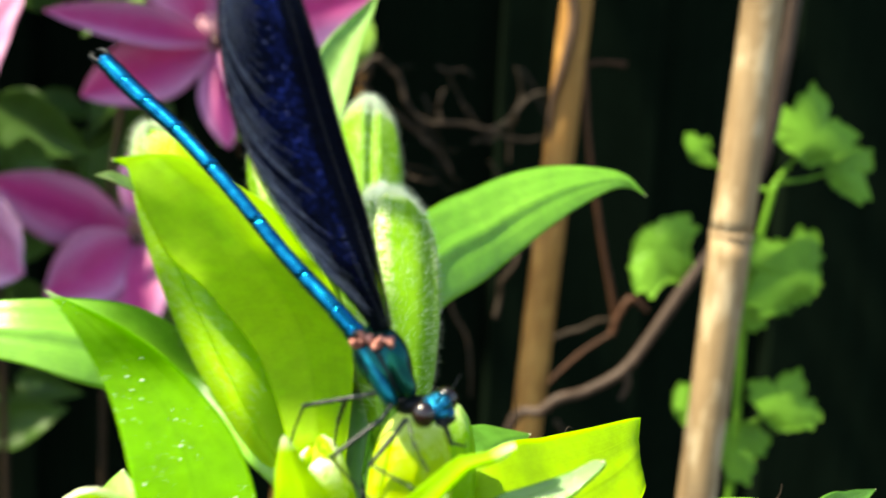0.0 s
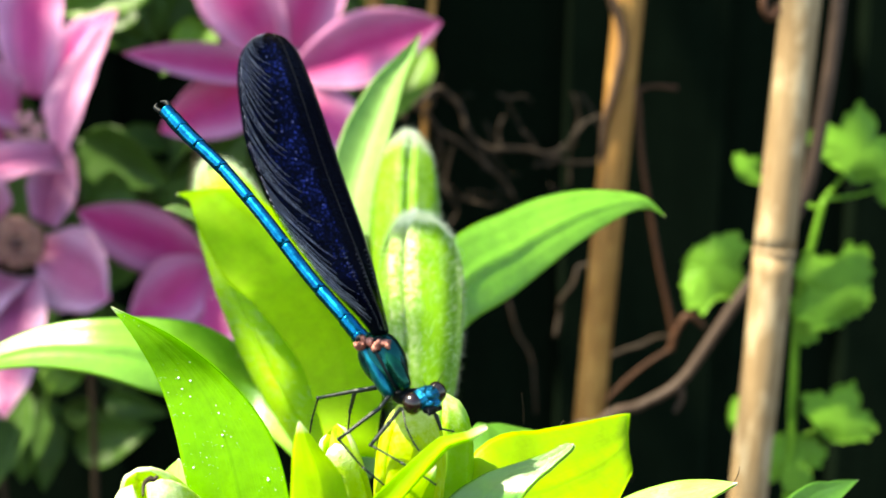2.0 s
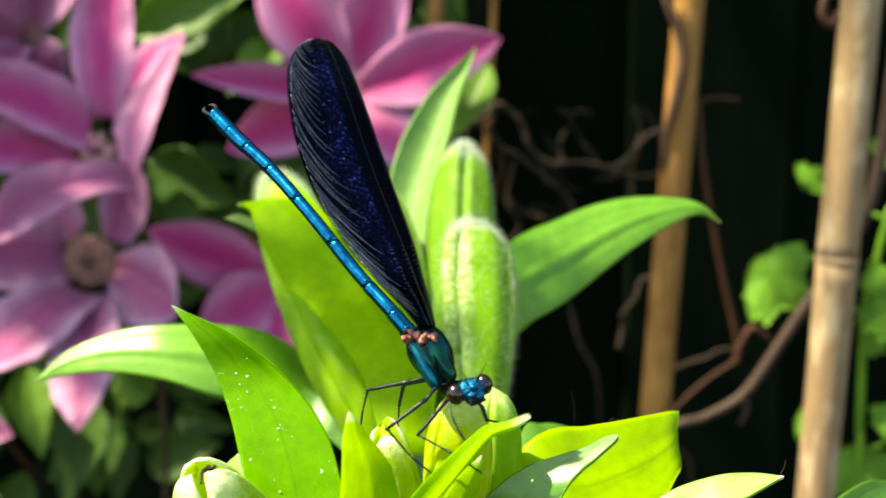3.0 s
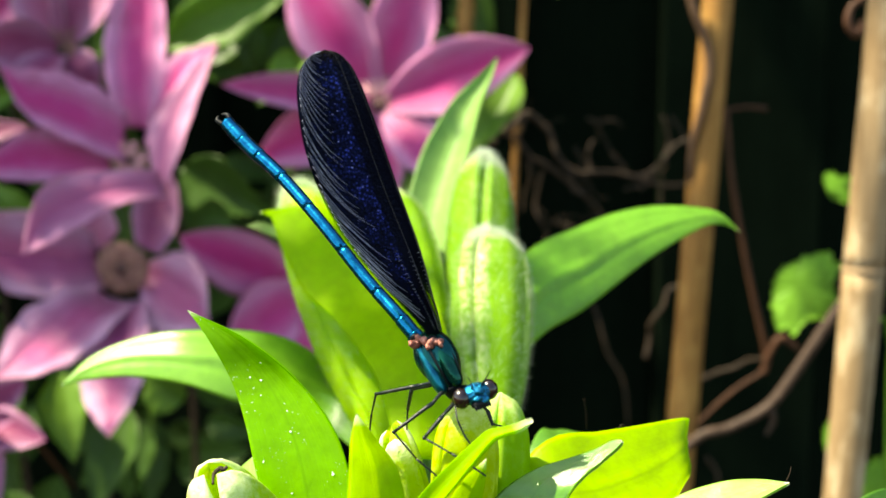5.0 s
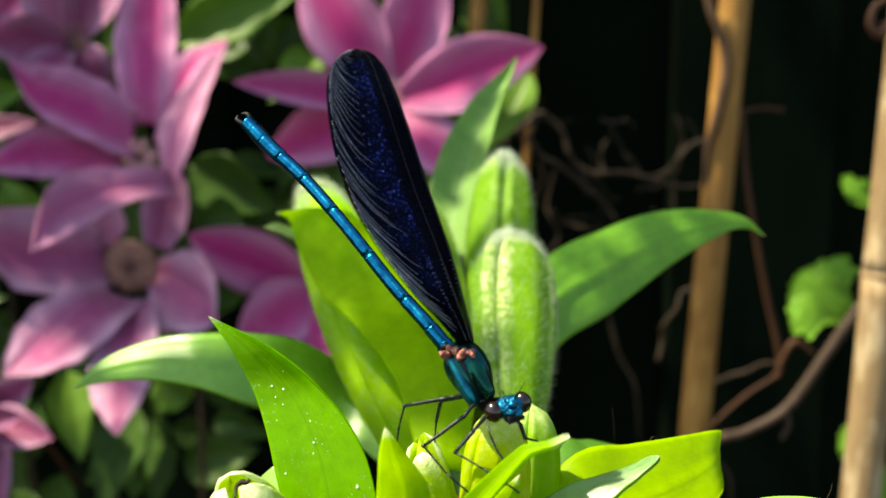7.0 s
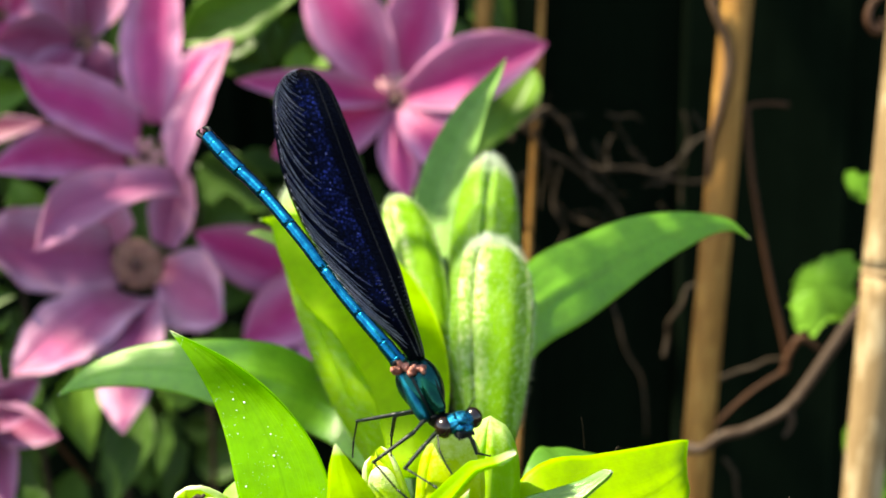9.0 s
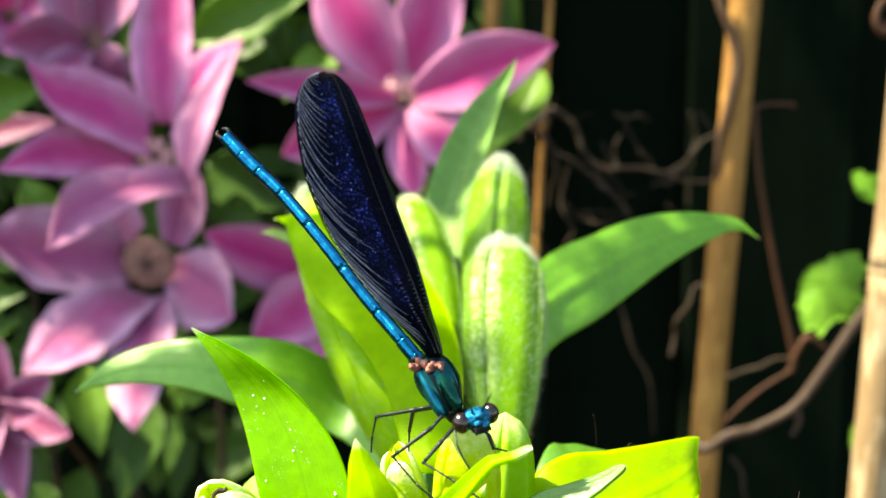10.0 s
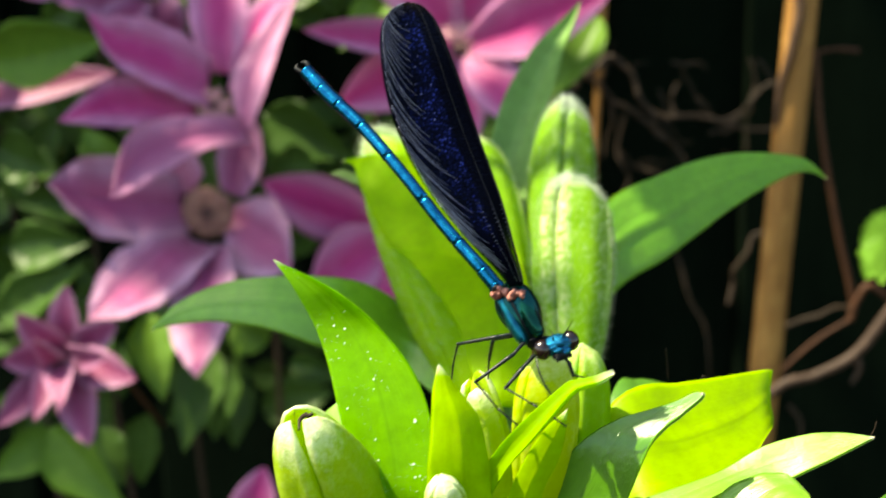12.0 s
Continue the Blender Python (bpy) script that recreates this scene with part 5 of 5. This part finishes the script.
# ---- the damselfly ----
def damselfly():
    home = Vector((0.0017, 0.1206, 0.5709))
    fly = thing("damselfly", home, "metallic blue damselfly with closed dark wings perched on a lily bud", "damselfly")
    axis = (Vector((0.0005, 0.1220, 0.5733)), Vector((0.0035, 0.1192, 0.5680)))
    d = (axis[1] - axis[0])
    fw = d.normalized()
    toward = Vector((0.0, -1.0, 0.12))
    sd = fw.cross(toward).normalized()
    dp = sd.cross(fw).normalized()
    # thorax
    bm = bmesh.new()
    ball(bm, axis[0] + d * 0.46, (d * 0.56, sd * 0.0022, dp * 0.0021), 24, 32)
    mid = axis[0] + d * 0.46
    for v in bm.verts:
        o = v.co - mid
        a, b, c = o.dot(fw) / d.length, o.dot(sd), o.dot(dp)
        k = 1.1 - 0.42 * (a + 0.5) ** 2
        box = 1 + 0.16 * abs(math.sin(2 * math.atan2(c, b)))
        v.co = mid + fw * (a * d.length) + sd * b * k * box + dp * c * k * box
    thorax = part("thorax", bm, M_TEAL, fly, "shining blue-green thorax")
    for off in (0.0002, 0.0016, -0.0017):
        bm = bmesh.new()
        pts = []
        for k in range(9):
            a = (k / 8 - 0.5) * 2.3
            lift = math.cos(a)
            o = off * (0.4 + 0.6 * lift)
            depth = (0.00215 * math.sqrt(max(0.0, 1 - (o / 0.0021) ** 2 - (math.sin(a) * 0.97) ** 2)) + 0.00006) * (1.13 - 0.42 * (0.58 * math.sin(a) + 0.5) ** 2) * (1 + 0.16 * min(1.0, abs(2 * o / 0.0021)))
            pts.append(axis[0] + d * (0.46 + 0.55 * math.sin(a)) + sd * o + dp * depth)
        tube(bm, pts, [0.00006, 0.00016, 0.00016, 0.00006], 20, 8)
        part("suture", bm, M_BLACK, thorax)
    for off, size, lift, m in ((0.0011, 0.00085, 0.00078, M_STRIPE), (-0.0007, 0.00105, 0.0008, M_GREEN)):
        bm = bmesh.new()
        ball(bm, axis[0] + d * 0.5 + sd * off + dp * lift, (d * 0.5, sd * size, dp * 0.00145), 18, 24)
        core = axis[0] + d * 0.5 + sd * off + dp * lift
        for v in bm.verts:
            o = v.co - core
            a = min(0.97, abs(o.dot(fw)) / (0.5 * d.length))
            away = o - fw * o.dot(fw)
            v.co += away * ((1 - a * a) ** -0.22 - 1) + dp * 0.00006 * noise.noise(v.co * 1800)
        part("side_plate", bm, m, thorax)
    bm = bmesh.new()
    nape = Vector((0.0055, 0.1186, 0.5681))
    tube(bm, [axis[0] + d * 0.9, axis[0] + d * 1.02 - dp * 0.0003, nape], [0.0011, 0.0009, 0.0007], 14, 14)
    part("neck", bm, M_BLACK, fly)
    rnd = random.Random(2)
    for q in ((-0.0005, 0.1197, 0.5733), (0.0013, 0.1192, 0.5732)):
        bm = bmesh.new()
        for k in range(5):
            o = Vector(q) + sd * (k - 2) * 0.00032 + fw * rnd.uniform(-0.0003, 0.0003)
            ball(bm, o, (sd * 0.00034, fw * rnd.uniform(0.0003, 0.00055), dp * rnd.uniform(0.0004, 0.0006)), 14, 18)
        for v in bm.verts:
            v.co += (v.co - Vector(q)).normalized() * (0.0003 * noise.noise(v.co * 2300) + 0.00014 * noise.noise(v.co * 6000))
        part("wing_base", bm, M_SADDLE, fly, "pinkish-brown wing base")
        bm = bmesh.new()
        ball(bm, Vector(q) - fw * 0.0006 - dp * 0.0002, (sd * 0.00055, fw * 0.0004, dp * 0.0005), 10, 14)
        part("wing_root", bm, M_BLACK, fly)
    # abdomen
    line = [(-0.0003, 0.1224, 0.5728), (-0.0027, 0.1243, 0.5753), (-0.0066, 0.1278, 0.5790), (-0.0120, 0.1322, 0.5849), (-0.0170, 0.1364, 0.5898), (-0.0214, 0.1394, 0.5934), (-0.0248, 0.1417, 0.5966)]
    fine = spline(line, 120)
    cuts = (0, 5, 17, 33, 50, 66, 80, 93, 104, 111, 117)
    bm = bmesh.new()
    tube(bm, fine[:116:5], [0.00084, 0.00076, 0.00072, 0.0007, 0.00071, 0.00075, 0.00083, 0.00088], 60, 16)
    abdomen = part("abdomen", bm, M_RING, fly, "long slim metallic blue abdomen", pivot=fine[0])
    for k, (a, b) in enumerate(zip(cuts, cuts[1:])):
        r = (0.00095, 0.00085, 0.00078, 0.00074, 0.00074, 0.00077, 0.00083, 0.00092, 0.00096, 0.0009)[k]
        bm = bmesh.new()
        seg = fine[a:b + 1]
        seg[-1] = seg[-1].lerp(seg[-2], 0.08)
        tube(bm, seg, [r * 0.985, r * 1.0, r * 1.0, r * 1.0, r * 1.0, r * 1.01], 14, 20)
        part("segment", bm, M_BLUE, abdomen)
    for s in (-1, 1):
        bm = bmesh.new()
        e = fine[-1]
        back = (fine[-1] - fine[-6]).normalized()
        tube(bm, [fine[-4] + sd * 0.0005 * s, e + sd * 0.0007 * s + back * 0.0002, e + back * 0.0007 + sd * 0.0002 * s], [0.0003, 0.0003, 0.0001], 10, 8)
        part("clasper", bm, M_BLACK, abdomen)
    # wings
    outline = [((0.0014, 0.1206, 0.5740), (0.0008, 0.0000, 0.0002)), ((0.0002, 0.1204, 0.5764), (0.0015, 0.0000, 0.0001)), ((-0.0017, 0.1193, 0.5797), (0.0026, -0.0000, -0.0001)), ((-0.0040, 0.1190, 0.5842), (0.0037, -0.0000, -0.0002)), ((-0.0059, 0.1186, 0.5885), (0.0040, -0.0000, -0.0001)), ((-0.0076, 0.1178, 0.5937), (0.0040, -0.0000, -0.0002)), ((-0.0087, 0.1169, 0.5986), (0.0035, -0.0001, -0.0004)), ((-0.0094, 0.1167, 0.6020), (0.0026, -0.0002, 0.0001)), ((-0.0095, 0.1166, 0.6035), (0.0015, 0.0000, 0.0001)), ((-0.0095, 0.1167, 0.6040), (0.0000, 0.0000, 0.0000))]
    wings = []
    for k, (shift, turn, small) in enumerate(((-0.0005, 0.0, 1.0), (-0.0002, 0.7, 0.995), (0.0002, -0.5, 0.985), (0.0006, 0.3, 0.99))):
        root = Vector(outline[0][0])
        rot = Matrix.Rotation(radians(turn), 3, toward)
        mids = spline([root + rot @ ((Vector(c) - root) * small) - toward * shift for c, s in outline], 44)
        sides = spline([rot @ Vector(s) * small for c, s in outline], 44)
        sides[-1] = sides[-2] * 0.2
        bm = bmesh.new()
        sheet(bm, mids, sides, 0.05, 0.00006, 12, 0.0, face=toward)
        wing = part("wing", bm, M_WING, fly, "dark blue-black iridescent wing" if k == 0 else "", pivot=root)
        wings.append(wing)
        bm = bmesh.new()

        def spot(u, v):
            s = u * 44
            i = min(int(s), 43)
            m = mids[i].lerp(mids[i + 1], s - i)
            h = sides[i].lerp(sides[i + 1], s - i)
            return m + h * (v * 2 - 1) + toward * (0.0001 + 0.05 * h.length * (abs(v * 2 - 1) ** 1.6 - 0.35)) * 1.0

        rv = random.Random(k)
        count = 46 if k == 0 else 3
        for j in range(count):
            u0 = 0.06 + 0.84 * (j + rv.random() * 0.4) / count
            v0 = 0.5 - 0.22 * rv.random()
            reach = 0.15 * (1 - 0.4 * u0)
            pts = [spot(min(0.985, u0 + reach * (q ** 1.5)), v0 * (1 - q) + 0.012 * q) for q in (0.0, 0.3, 0.6, 0.85, 1.0)]
            tube(bm, pts, [0.000012, 0.000026, 0.000034, 0.000016], 8, 4)
        part("vein_net", bm, M_VEIN, wing, "fine pale veins")["kind"] = "stuff"
        bm = bmesh.new()
        for v in (0.995, 0.86):
            pts = [spot(0.01 + 0.95 * q / 10, v - 0.06 * (q / 10) * (v < 0.99)) for q in range(11)]
            tube(bm, pts, [0.00006, 0.00004, 0.00002], 40, 5)
        part("front_vein", bm, M_VEIN_DARK, wing)
        bm = bmesh.new()
        for j in range(26 if k == 0 else 14):
            u = 0.02 + 0.0115 * j
            for va, vb in ((0.6, 0.66), (0.8, 0.85), (0.94, 0.99)):
                tube(bm, [spot(u, va), spot(u + 0.002, (va + vb) / 2), spot(u + 0.004 * (j % 2), vb)], [0.000026, 0.000026], 2, 4)
        part("cross_vein_net", bm, M_VEIN_PALE if k == 0 else M_VEIN_DARK, wing)["kind"] = "stuff"
    # head
    eye_a, eye_b = Vector((0.0042, 0.1171, 0.5677)), Vector((0.0072, 0.1187, 0.5683))
    mid = eye_a.lerp(eye_b, 0.5)
    across = (eye_b - eye_a).normalized()
    hn = (toward - across * toward.dot(across)).normalized()
    hu = across.cross(hn).normalized()
    if hu.z < 0:
        hu = -hu
    bm = bmesh.new()
    ball(bm, mid + hn * 0.0001, (across * 0.0018, hn * 0.0012, hu * 0.0012), 14, 20)
    head = part("head", bm, M_FACE, fly, "metallic blue head", pivot=mid - hn * 0.0005)
    for q in (eye_a, eye_b):
        bm = bmesh.new()
        ball(bm, q, (across * 0.00095, hn * 0.00102, hu * 0.00112), 16, 22)
        part("eye", bm, M_EYE, head, "dark brown bulging eye")
    for s, up, r in ((0.0, 0.0003, 0.00075), (0.35, -0.0007, 0.0007), (-0.25, -0.0004, 0.0006)):
        bm = bmesh.new()
        ball(bm, mid + across * (0.0011 * s) + hn * 0.001 + hu * up, (across * r, hn * 0.0005, hu * r * 0.7), 10, 14)
        part("face_plate", bm, M_FACE, head)
    bm = bmesh.new()
    ball(bm, mid + hn * 0.0007 - hu * 0.001, (across * 0.0011, hn * 0.0007, hu * 0.0006), 10, 14)
    for k in range(-3, 4):
        ball(bm, mid + hn * 0.0011 - hu * 0.0013 + across * 0.00028 * k, (across * 0.00013, hn * 0.0002, hu * 0.0003), 6, 8)
    part("jaws", bm, M_BLACK, head, "black bristly jaws")
    for s in (-1, 1):
        bm = bmesh.new()
        b = mid + across * 0.0006 * s + hn * 0.0009 + hu * 0.0008
        tube(bm, [b, b + hn * 0.0008 + hu * 0.0007 + across * 0.0003 * s, b + hn * 0.0014 + hu * 0.0016 + across * 0.0009 * s], [0.00013, 0.00006, 0.00003], 10, 6)
        part("antenna", bm, M_BLACK, head)
    # legs: joints from the body down to the foot
    legs = ([(0.0017, 0.1193, 0.5690), (-0.0003, 0.1188, 0.5687), (-0.0050, 0.1206, 0.5673), (-0.0057, 0.1232, 0.5642), (-0.0060, 0.1249, 0.5619)], [(0.0010, 0.1217, 0.5680), (-0.0012, 0.1236, 0.5670), (-0.0017, 0.1252, 0.5643), (-0.0019, 0.1269, 0.5614)], [(0.0024, 0.1183, 0.5684), (0.0012, 0.1166, 0.5674), (-0.0029, 0.1157, 0.5645), (-0.0005, 0.1153, 0.5617), (0.0018, 0.1150, 0.5598), (0.0023, 0.1148, 0.5580)], [(0.0034, 0.1180, 0.5669), (0.0022, 0.1164, 0.5660), (0.0003, 0.1156, 0.5639), (0.0032, 0.1139, 0.5627), (0.0052, 0.1133, 0.5616), (0.0066, 0.1126, 0.5608)], [(0.0035, 0.1176, 0.5671), (0.0038, 0.1159, 0.5657), (0.0045, 0.1156, 0.5642), (0.0051, 0.1155, 0.5633)], [(0.0064, 0.1195, 0.5665), (0.0071, 0.1194, 0.5657), (0.0076, 0.1192, 0.5643), (0.0090, 0.1201, 0.5637)])
    for number, pts in enumerate(legs):
        bm = bmesh.new()
        for k, (a, b) in enumerate(zip(pts, pts[1:])):
            a, b = Vector(a), Vector(b)
            r = (0.00021 if k < 2 else 0.00011) if number != 4 else 0.00009
            tube(bm, [a, a.lerp(b, 0.5), b], [r * 1.15, r, r * 0.85], 5, 8)
            ball(bm, b, (Vector((r, 0, 0)), Vector((0, r, 0)), Vector((0, 0, r))), 6, 8)
            side = (b - a).cross(toward).normalized()
            for j in range(9 if k else 0):
                q = a.lerp(b, (j + 0.5) / 9)
                h = side * (0.0005 if j % 2 else -0.00045) + (b - a).normalized() * 0.0002
                tube(bm, [q, q + h * 0.5, q + h], [0.00002, 0.000016, 0.00001], 2, 3)
        part("leg", bm, M_LEG, fly, "thin black bristly leg")
    return fly, abdomen, head, wings, toward.normalized(), line[-1]


# ---- unseen tree added overhead, to shade the fence and the climbers ----
def shade_tree():
    t = thing("added_shade_tree", (-2.1, 0.3, 0.0), "leafy tree added out of view to shade the climbers", "tree")
    bm = bmesh.new()
    tube(bm, [(-2.1, 0.3, -0.05), (-2.12, 0.31, 0.8), (-2.05, 0.28, 1.6), (-1.95, 0.25, 2.4)], [0.06, 0.05, 0.045, 0.03], 24, 14)
    part("trunk", bm, M_BARK, t)
    rnd = random.Random(21)
    leaves = bmesh.new()
    for k in range(9):
        start = Vector((-2.05, 0.28, 1.5 + 0.07 * k))
        end = Vector((-0.6 + 0.05 * (k % 3), 0.22 + 0.09 * k, SHADE_Z + rnd.uniform(-0.03, 0.06)))
        bm = bmesh.new()
        path = [start, start.lerp(end, 0.4) + Vector((0, 0, 0.12)), start.lerp(end, 0.75) + Vector((0, 0, 0.03)), end]
        tube(bm, path, [0.018, 0.01, 0.006, 0.002], 24, 8)
        part("limb", bm, M_BARK, t)
    for _ in range(SHADE_LEAVES):
        x, y = rnd.uniform(-1.45, -0.3), rnd.uniform(SHADE_EDGE, SHADE_EDGE + 0.9)
        c = Vector((x, y, SHADE_Z + rnd.uniform(-0.06, 0.1)))
        a = rnd.random() * math.tau
        d = Vector((math.cos(a), math.sin(a), rnd.uniform(-0.5, 0.1))).normalized()
        w = d.cross(Vector((rnd.uniform(-0.3, 0.3), rnd.uniform(-0.3, 0.3), 1))).normalized()
        L = rnd.uniform(0.05, 0.085)
        q = [c, c + d * L * 0.3 + w * L * 0.24, c + d * L * 0.7 + w * L * 0.2, c + d * L, c + d * L * 0.7 - w * L * 0.2, c + d * L * 0.3 - w * L * 0.24]
        leaves.faces.new([leaves.verts.new(p) for p in q])
    part("crown", leaves, M_CLEM, t, smooth=False)["kind"] = "stuff"
    # a low spray, added to lay soft shade at the foot of the rear lily leaves
    for spot, count in SPRAY:
        c = Vector(spot) + SUN_TO * 0.8
        bm = bmesh.new()
        tube(bm, [(-1.95, 0.25, 2.2), (-1.0, 0.2, 1.75), c + Vector((-0.1, 0.03, 0.12)), c], [0.008, 0.004, 0.002, 0.001], 24, 6)
        part("limb", bm, M_BARK, t)
        for k in range(count):
            o = Vector((rnd.uniform(-0.008, 0.008), rnd.uniform(-0.004, 0.004), rnd.uniform(-0.01, 0.01)))
            d = Vector((rnd.uniform(0.6, 1), rnd.uniform(-0.3, 0.3), -0.2)).normalized() * 0.009
            petal(t, c + o - d, c + o + d, 0.011, M_CLEM, facing=(0.1, 0.1, 1.0), name="leaf", wave=0.03)


def added_shade_twig(spots, top, seed):
    """A leafy twig added out of view above the lily; its shade plays over the rear leaves."""
    rnd = random.Random(seed)
    up = SUN_TO * 0.42
    top = Vector(top)
    hub = sum((Vector(q[0]) for q in spots), Vector((0, 0, 0))) / len(spots) + up
    t = thing("added_shade_twig", top, "thin leafy green twig added out of view to shade the lily", "twig")
    bm = bmesh.new()
    tube(bm, [top, top.lerp(hub, 0.5) + Vector((0.05, 0.02, 0.05)), hub + Vector((0.0, 0.02, 0.03))], [0.003, 0.002, 0.0012], 30, 7)
    part("stem", bm, M_BARK, t)
    for spot, half, count in spots:
        c = Vector(spot) + up
        bm = bmesh.new()
        tube(bm, [hub + Vector((0.0, 0.02, 0.03)), hub.lerp(c, 0.5) + Vector((0, 0.01, 0.02)), c + Vector((0, 0, 0.004))], [0.0012, 0.001, 0.0008], 12, 6)
        part("twiglet", bm, M_BARK, t)
        for k in range(count):
            o = Vector((rnd.uniform(-1, 1) * half[0], rnd.uniform(-1, 1) * half[1], rnd.uniform(-0.01, 0.01)))
            o += (Vector(half[2]) * rnd.uniform(-1, 1)) if len(half) > 2 else Vector((0, 0, 0))
            a = rnd.random() * math.tau
            d = Vector((math.cos(a), math.sin(a), -0.2)).normalized() * 0.014
            petal(t, c + o - d, c + o + d, 0.016, M_CLEM, facing=(0.2, 0.2, 1.0), name="leaf", wave=0.03)
    return t


# leaf points to be shaded; the added twigs sit sunward of them
SIDE_SPOTS = [
    ((0.0365, 0.2225, 0.5690), (0.003, 0.004), 5), ((0.0410, 0.2260, 0.5710), (0.003, 0.004), 4), ((0.0520, 0.2310, 0.5730), (0.003, 0.003), 3),
    ((-0.0290, 0.1960, 0.5515), (0.003, 0.004), 4), ((-0.0400, 0.2010, 0.5520), (0.003, 0.004), 4), ((-0.0510, 0.2040, 0.5516), (0.003, 0.004), 4), ((-0.0600, 0.2050, 0.5500), (0.003, 0.004), 4), ((-0.0680, 0.2040, 0.5460), (0.004, 0.004), 4),
]
REAR_SPOTS = [((-0.0010, 0.2450, 0.5700), (0.003, 0.003), 3), ((0.0055, 0.2620, 0.5860), (0.003, 0.003), 3)]
# lily points that the added tree sprays darken, with leaves per spray
SPRAY = [((-0.0046, 0.1760, 0.5542), 4), ((-0.0018, 0.1700, 0.5508), 4), ((-0.0075, 0.1780, 0.5475), 4), ((-0.0010, 0.1760, 0.5565), 4), ((-0.0064, 0.1860, 0.5578), 4)]
SHADE_Z, SHADE_EDGE, SHADE_LEAVES = 2.2, 0.24, 380
ground()
fence()
shade_tree()
side_twig = added_shade_twig(SIDE_SPOTS, (-0.62, 0.15, 2.15), 31)
rear_twig = added_shade_twig(REAR_SPOTS, (-0.60, 0.32, 2.15), 32)
lily()
clematis()
right_side()
fly, abdomen, head, wings, toward, fine_tip = damselfly()


# ---- what moves ----
def motions():
    """The insect lifts and settles its abdomen and turns its head in the first seconds."""
    rest = abdomen.location.copy()

    def swung(o, degrees, about):
        return Matrix.Translation(o) @ Matrix.Rotation(radians(degrees), 4, about)

    tilt = (Vector(fine_tip) - origin_of(abdomen)).cross(toward).normalized()
    lift = ((0.0, 0.9, -3.2), (0.5, -1.2, -2.7), (1.0, -4.0, -4.7), (1.5, -1.0, -4.4), (2.0, -0.9, -3.8), (2.5, -0.3, -1.5), (3.0, -0.3, -1.2), (5.0, 0.0, -0.3), (6.0, 0.0, 0.1), (7.0, 0.3, 0.4), (9.0, 0.1, 0.5), (10.0, 0.3, 0.9), (11.0, 0.0, 1.0), (12.0, 0.1, 1.4))
    walk(abdomen, [(t, Matrix.Translation(rest) @ Matrix.Rotation(radians(a), 4, toward) @ Matrix.Rotation(radians(b), 4, tilt)) for t, a, b in lift])
    for wing in wings:
        home = wing.location.copy()
        walk(wing, [(t, swung(home, a, toward)) for t, a in ((0.0, 0.0), (0.7, -0.5), (1.0, -2.2), (1.4, -0.2), (2.0, 0.0), (12.0, 0.0))])
    # shifts of the added twigs, so that their shade comes and goes
    sway = ((0.0, 0.9), (0.2, 0.4), (0.5, 0.5), (0.8, 0.25), (1.2, 0.25), (1.6, 0.3), (1.8, 0.6), (2.0, 0.85), (2.5, 1.0), (2.8, 0.95), (3.0, 0.6), (3.2, 0.35), (4.8, 0.25), (5.0, 0.5), (5.3, 0.9), (5.5, 1.0), (5.75, 0.85), (6.0, 0.0), (6.3, 0.2), (6.5, 0.45), (6.8, 0.45), (7.0, 0.3), (7.2, 0.0), (8.8, 0.1), (9.0, 0.25), (9.2, 0.4), (9.5, 0.35), (10.0, 0.25), (10.5, 0.45), (11.0, 0.0), (11.6, 0.3), (12.0, 0.1))
    for twig, away in ((side_twig, Vector((0.0, -0.038, 0.0))), (rear_twig, Vector((0.0, 0.06, 0.01)))):
        still = twig.location.copy()
        walk(twig, [(t, Matrix.Translation(still + away * k)) for t, k in sway])
    nod = head.location.copy()
    walk(head, [(t, swung(nod, a, Vector((0.0, 0.1, 1.0)).normalized())) for t, a in ((0.0, 20.0), (1.0, 20.0), (1.7, 18.0), (2.2, 5.0), (2.6, 0.0), (12.0, 0.0))])


motions()
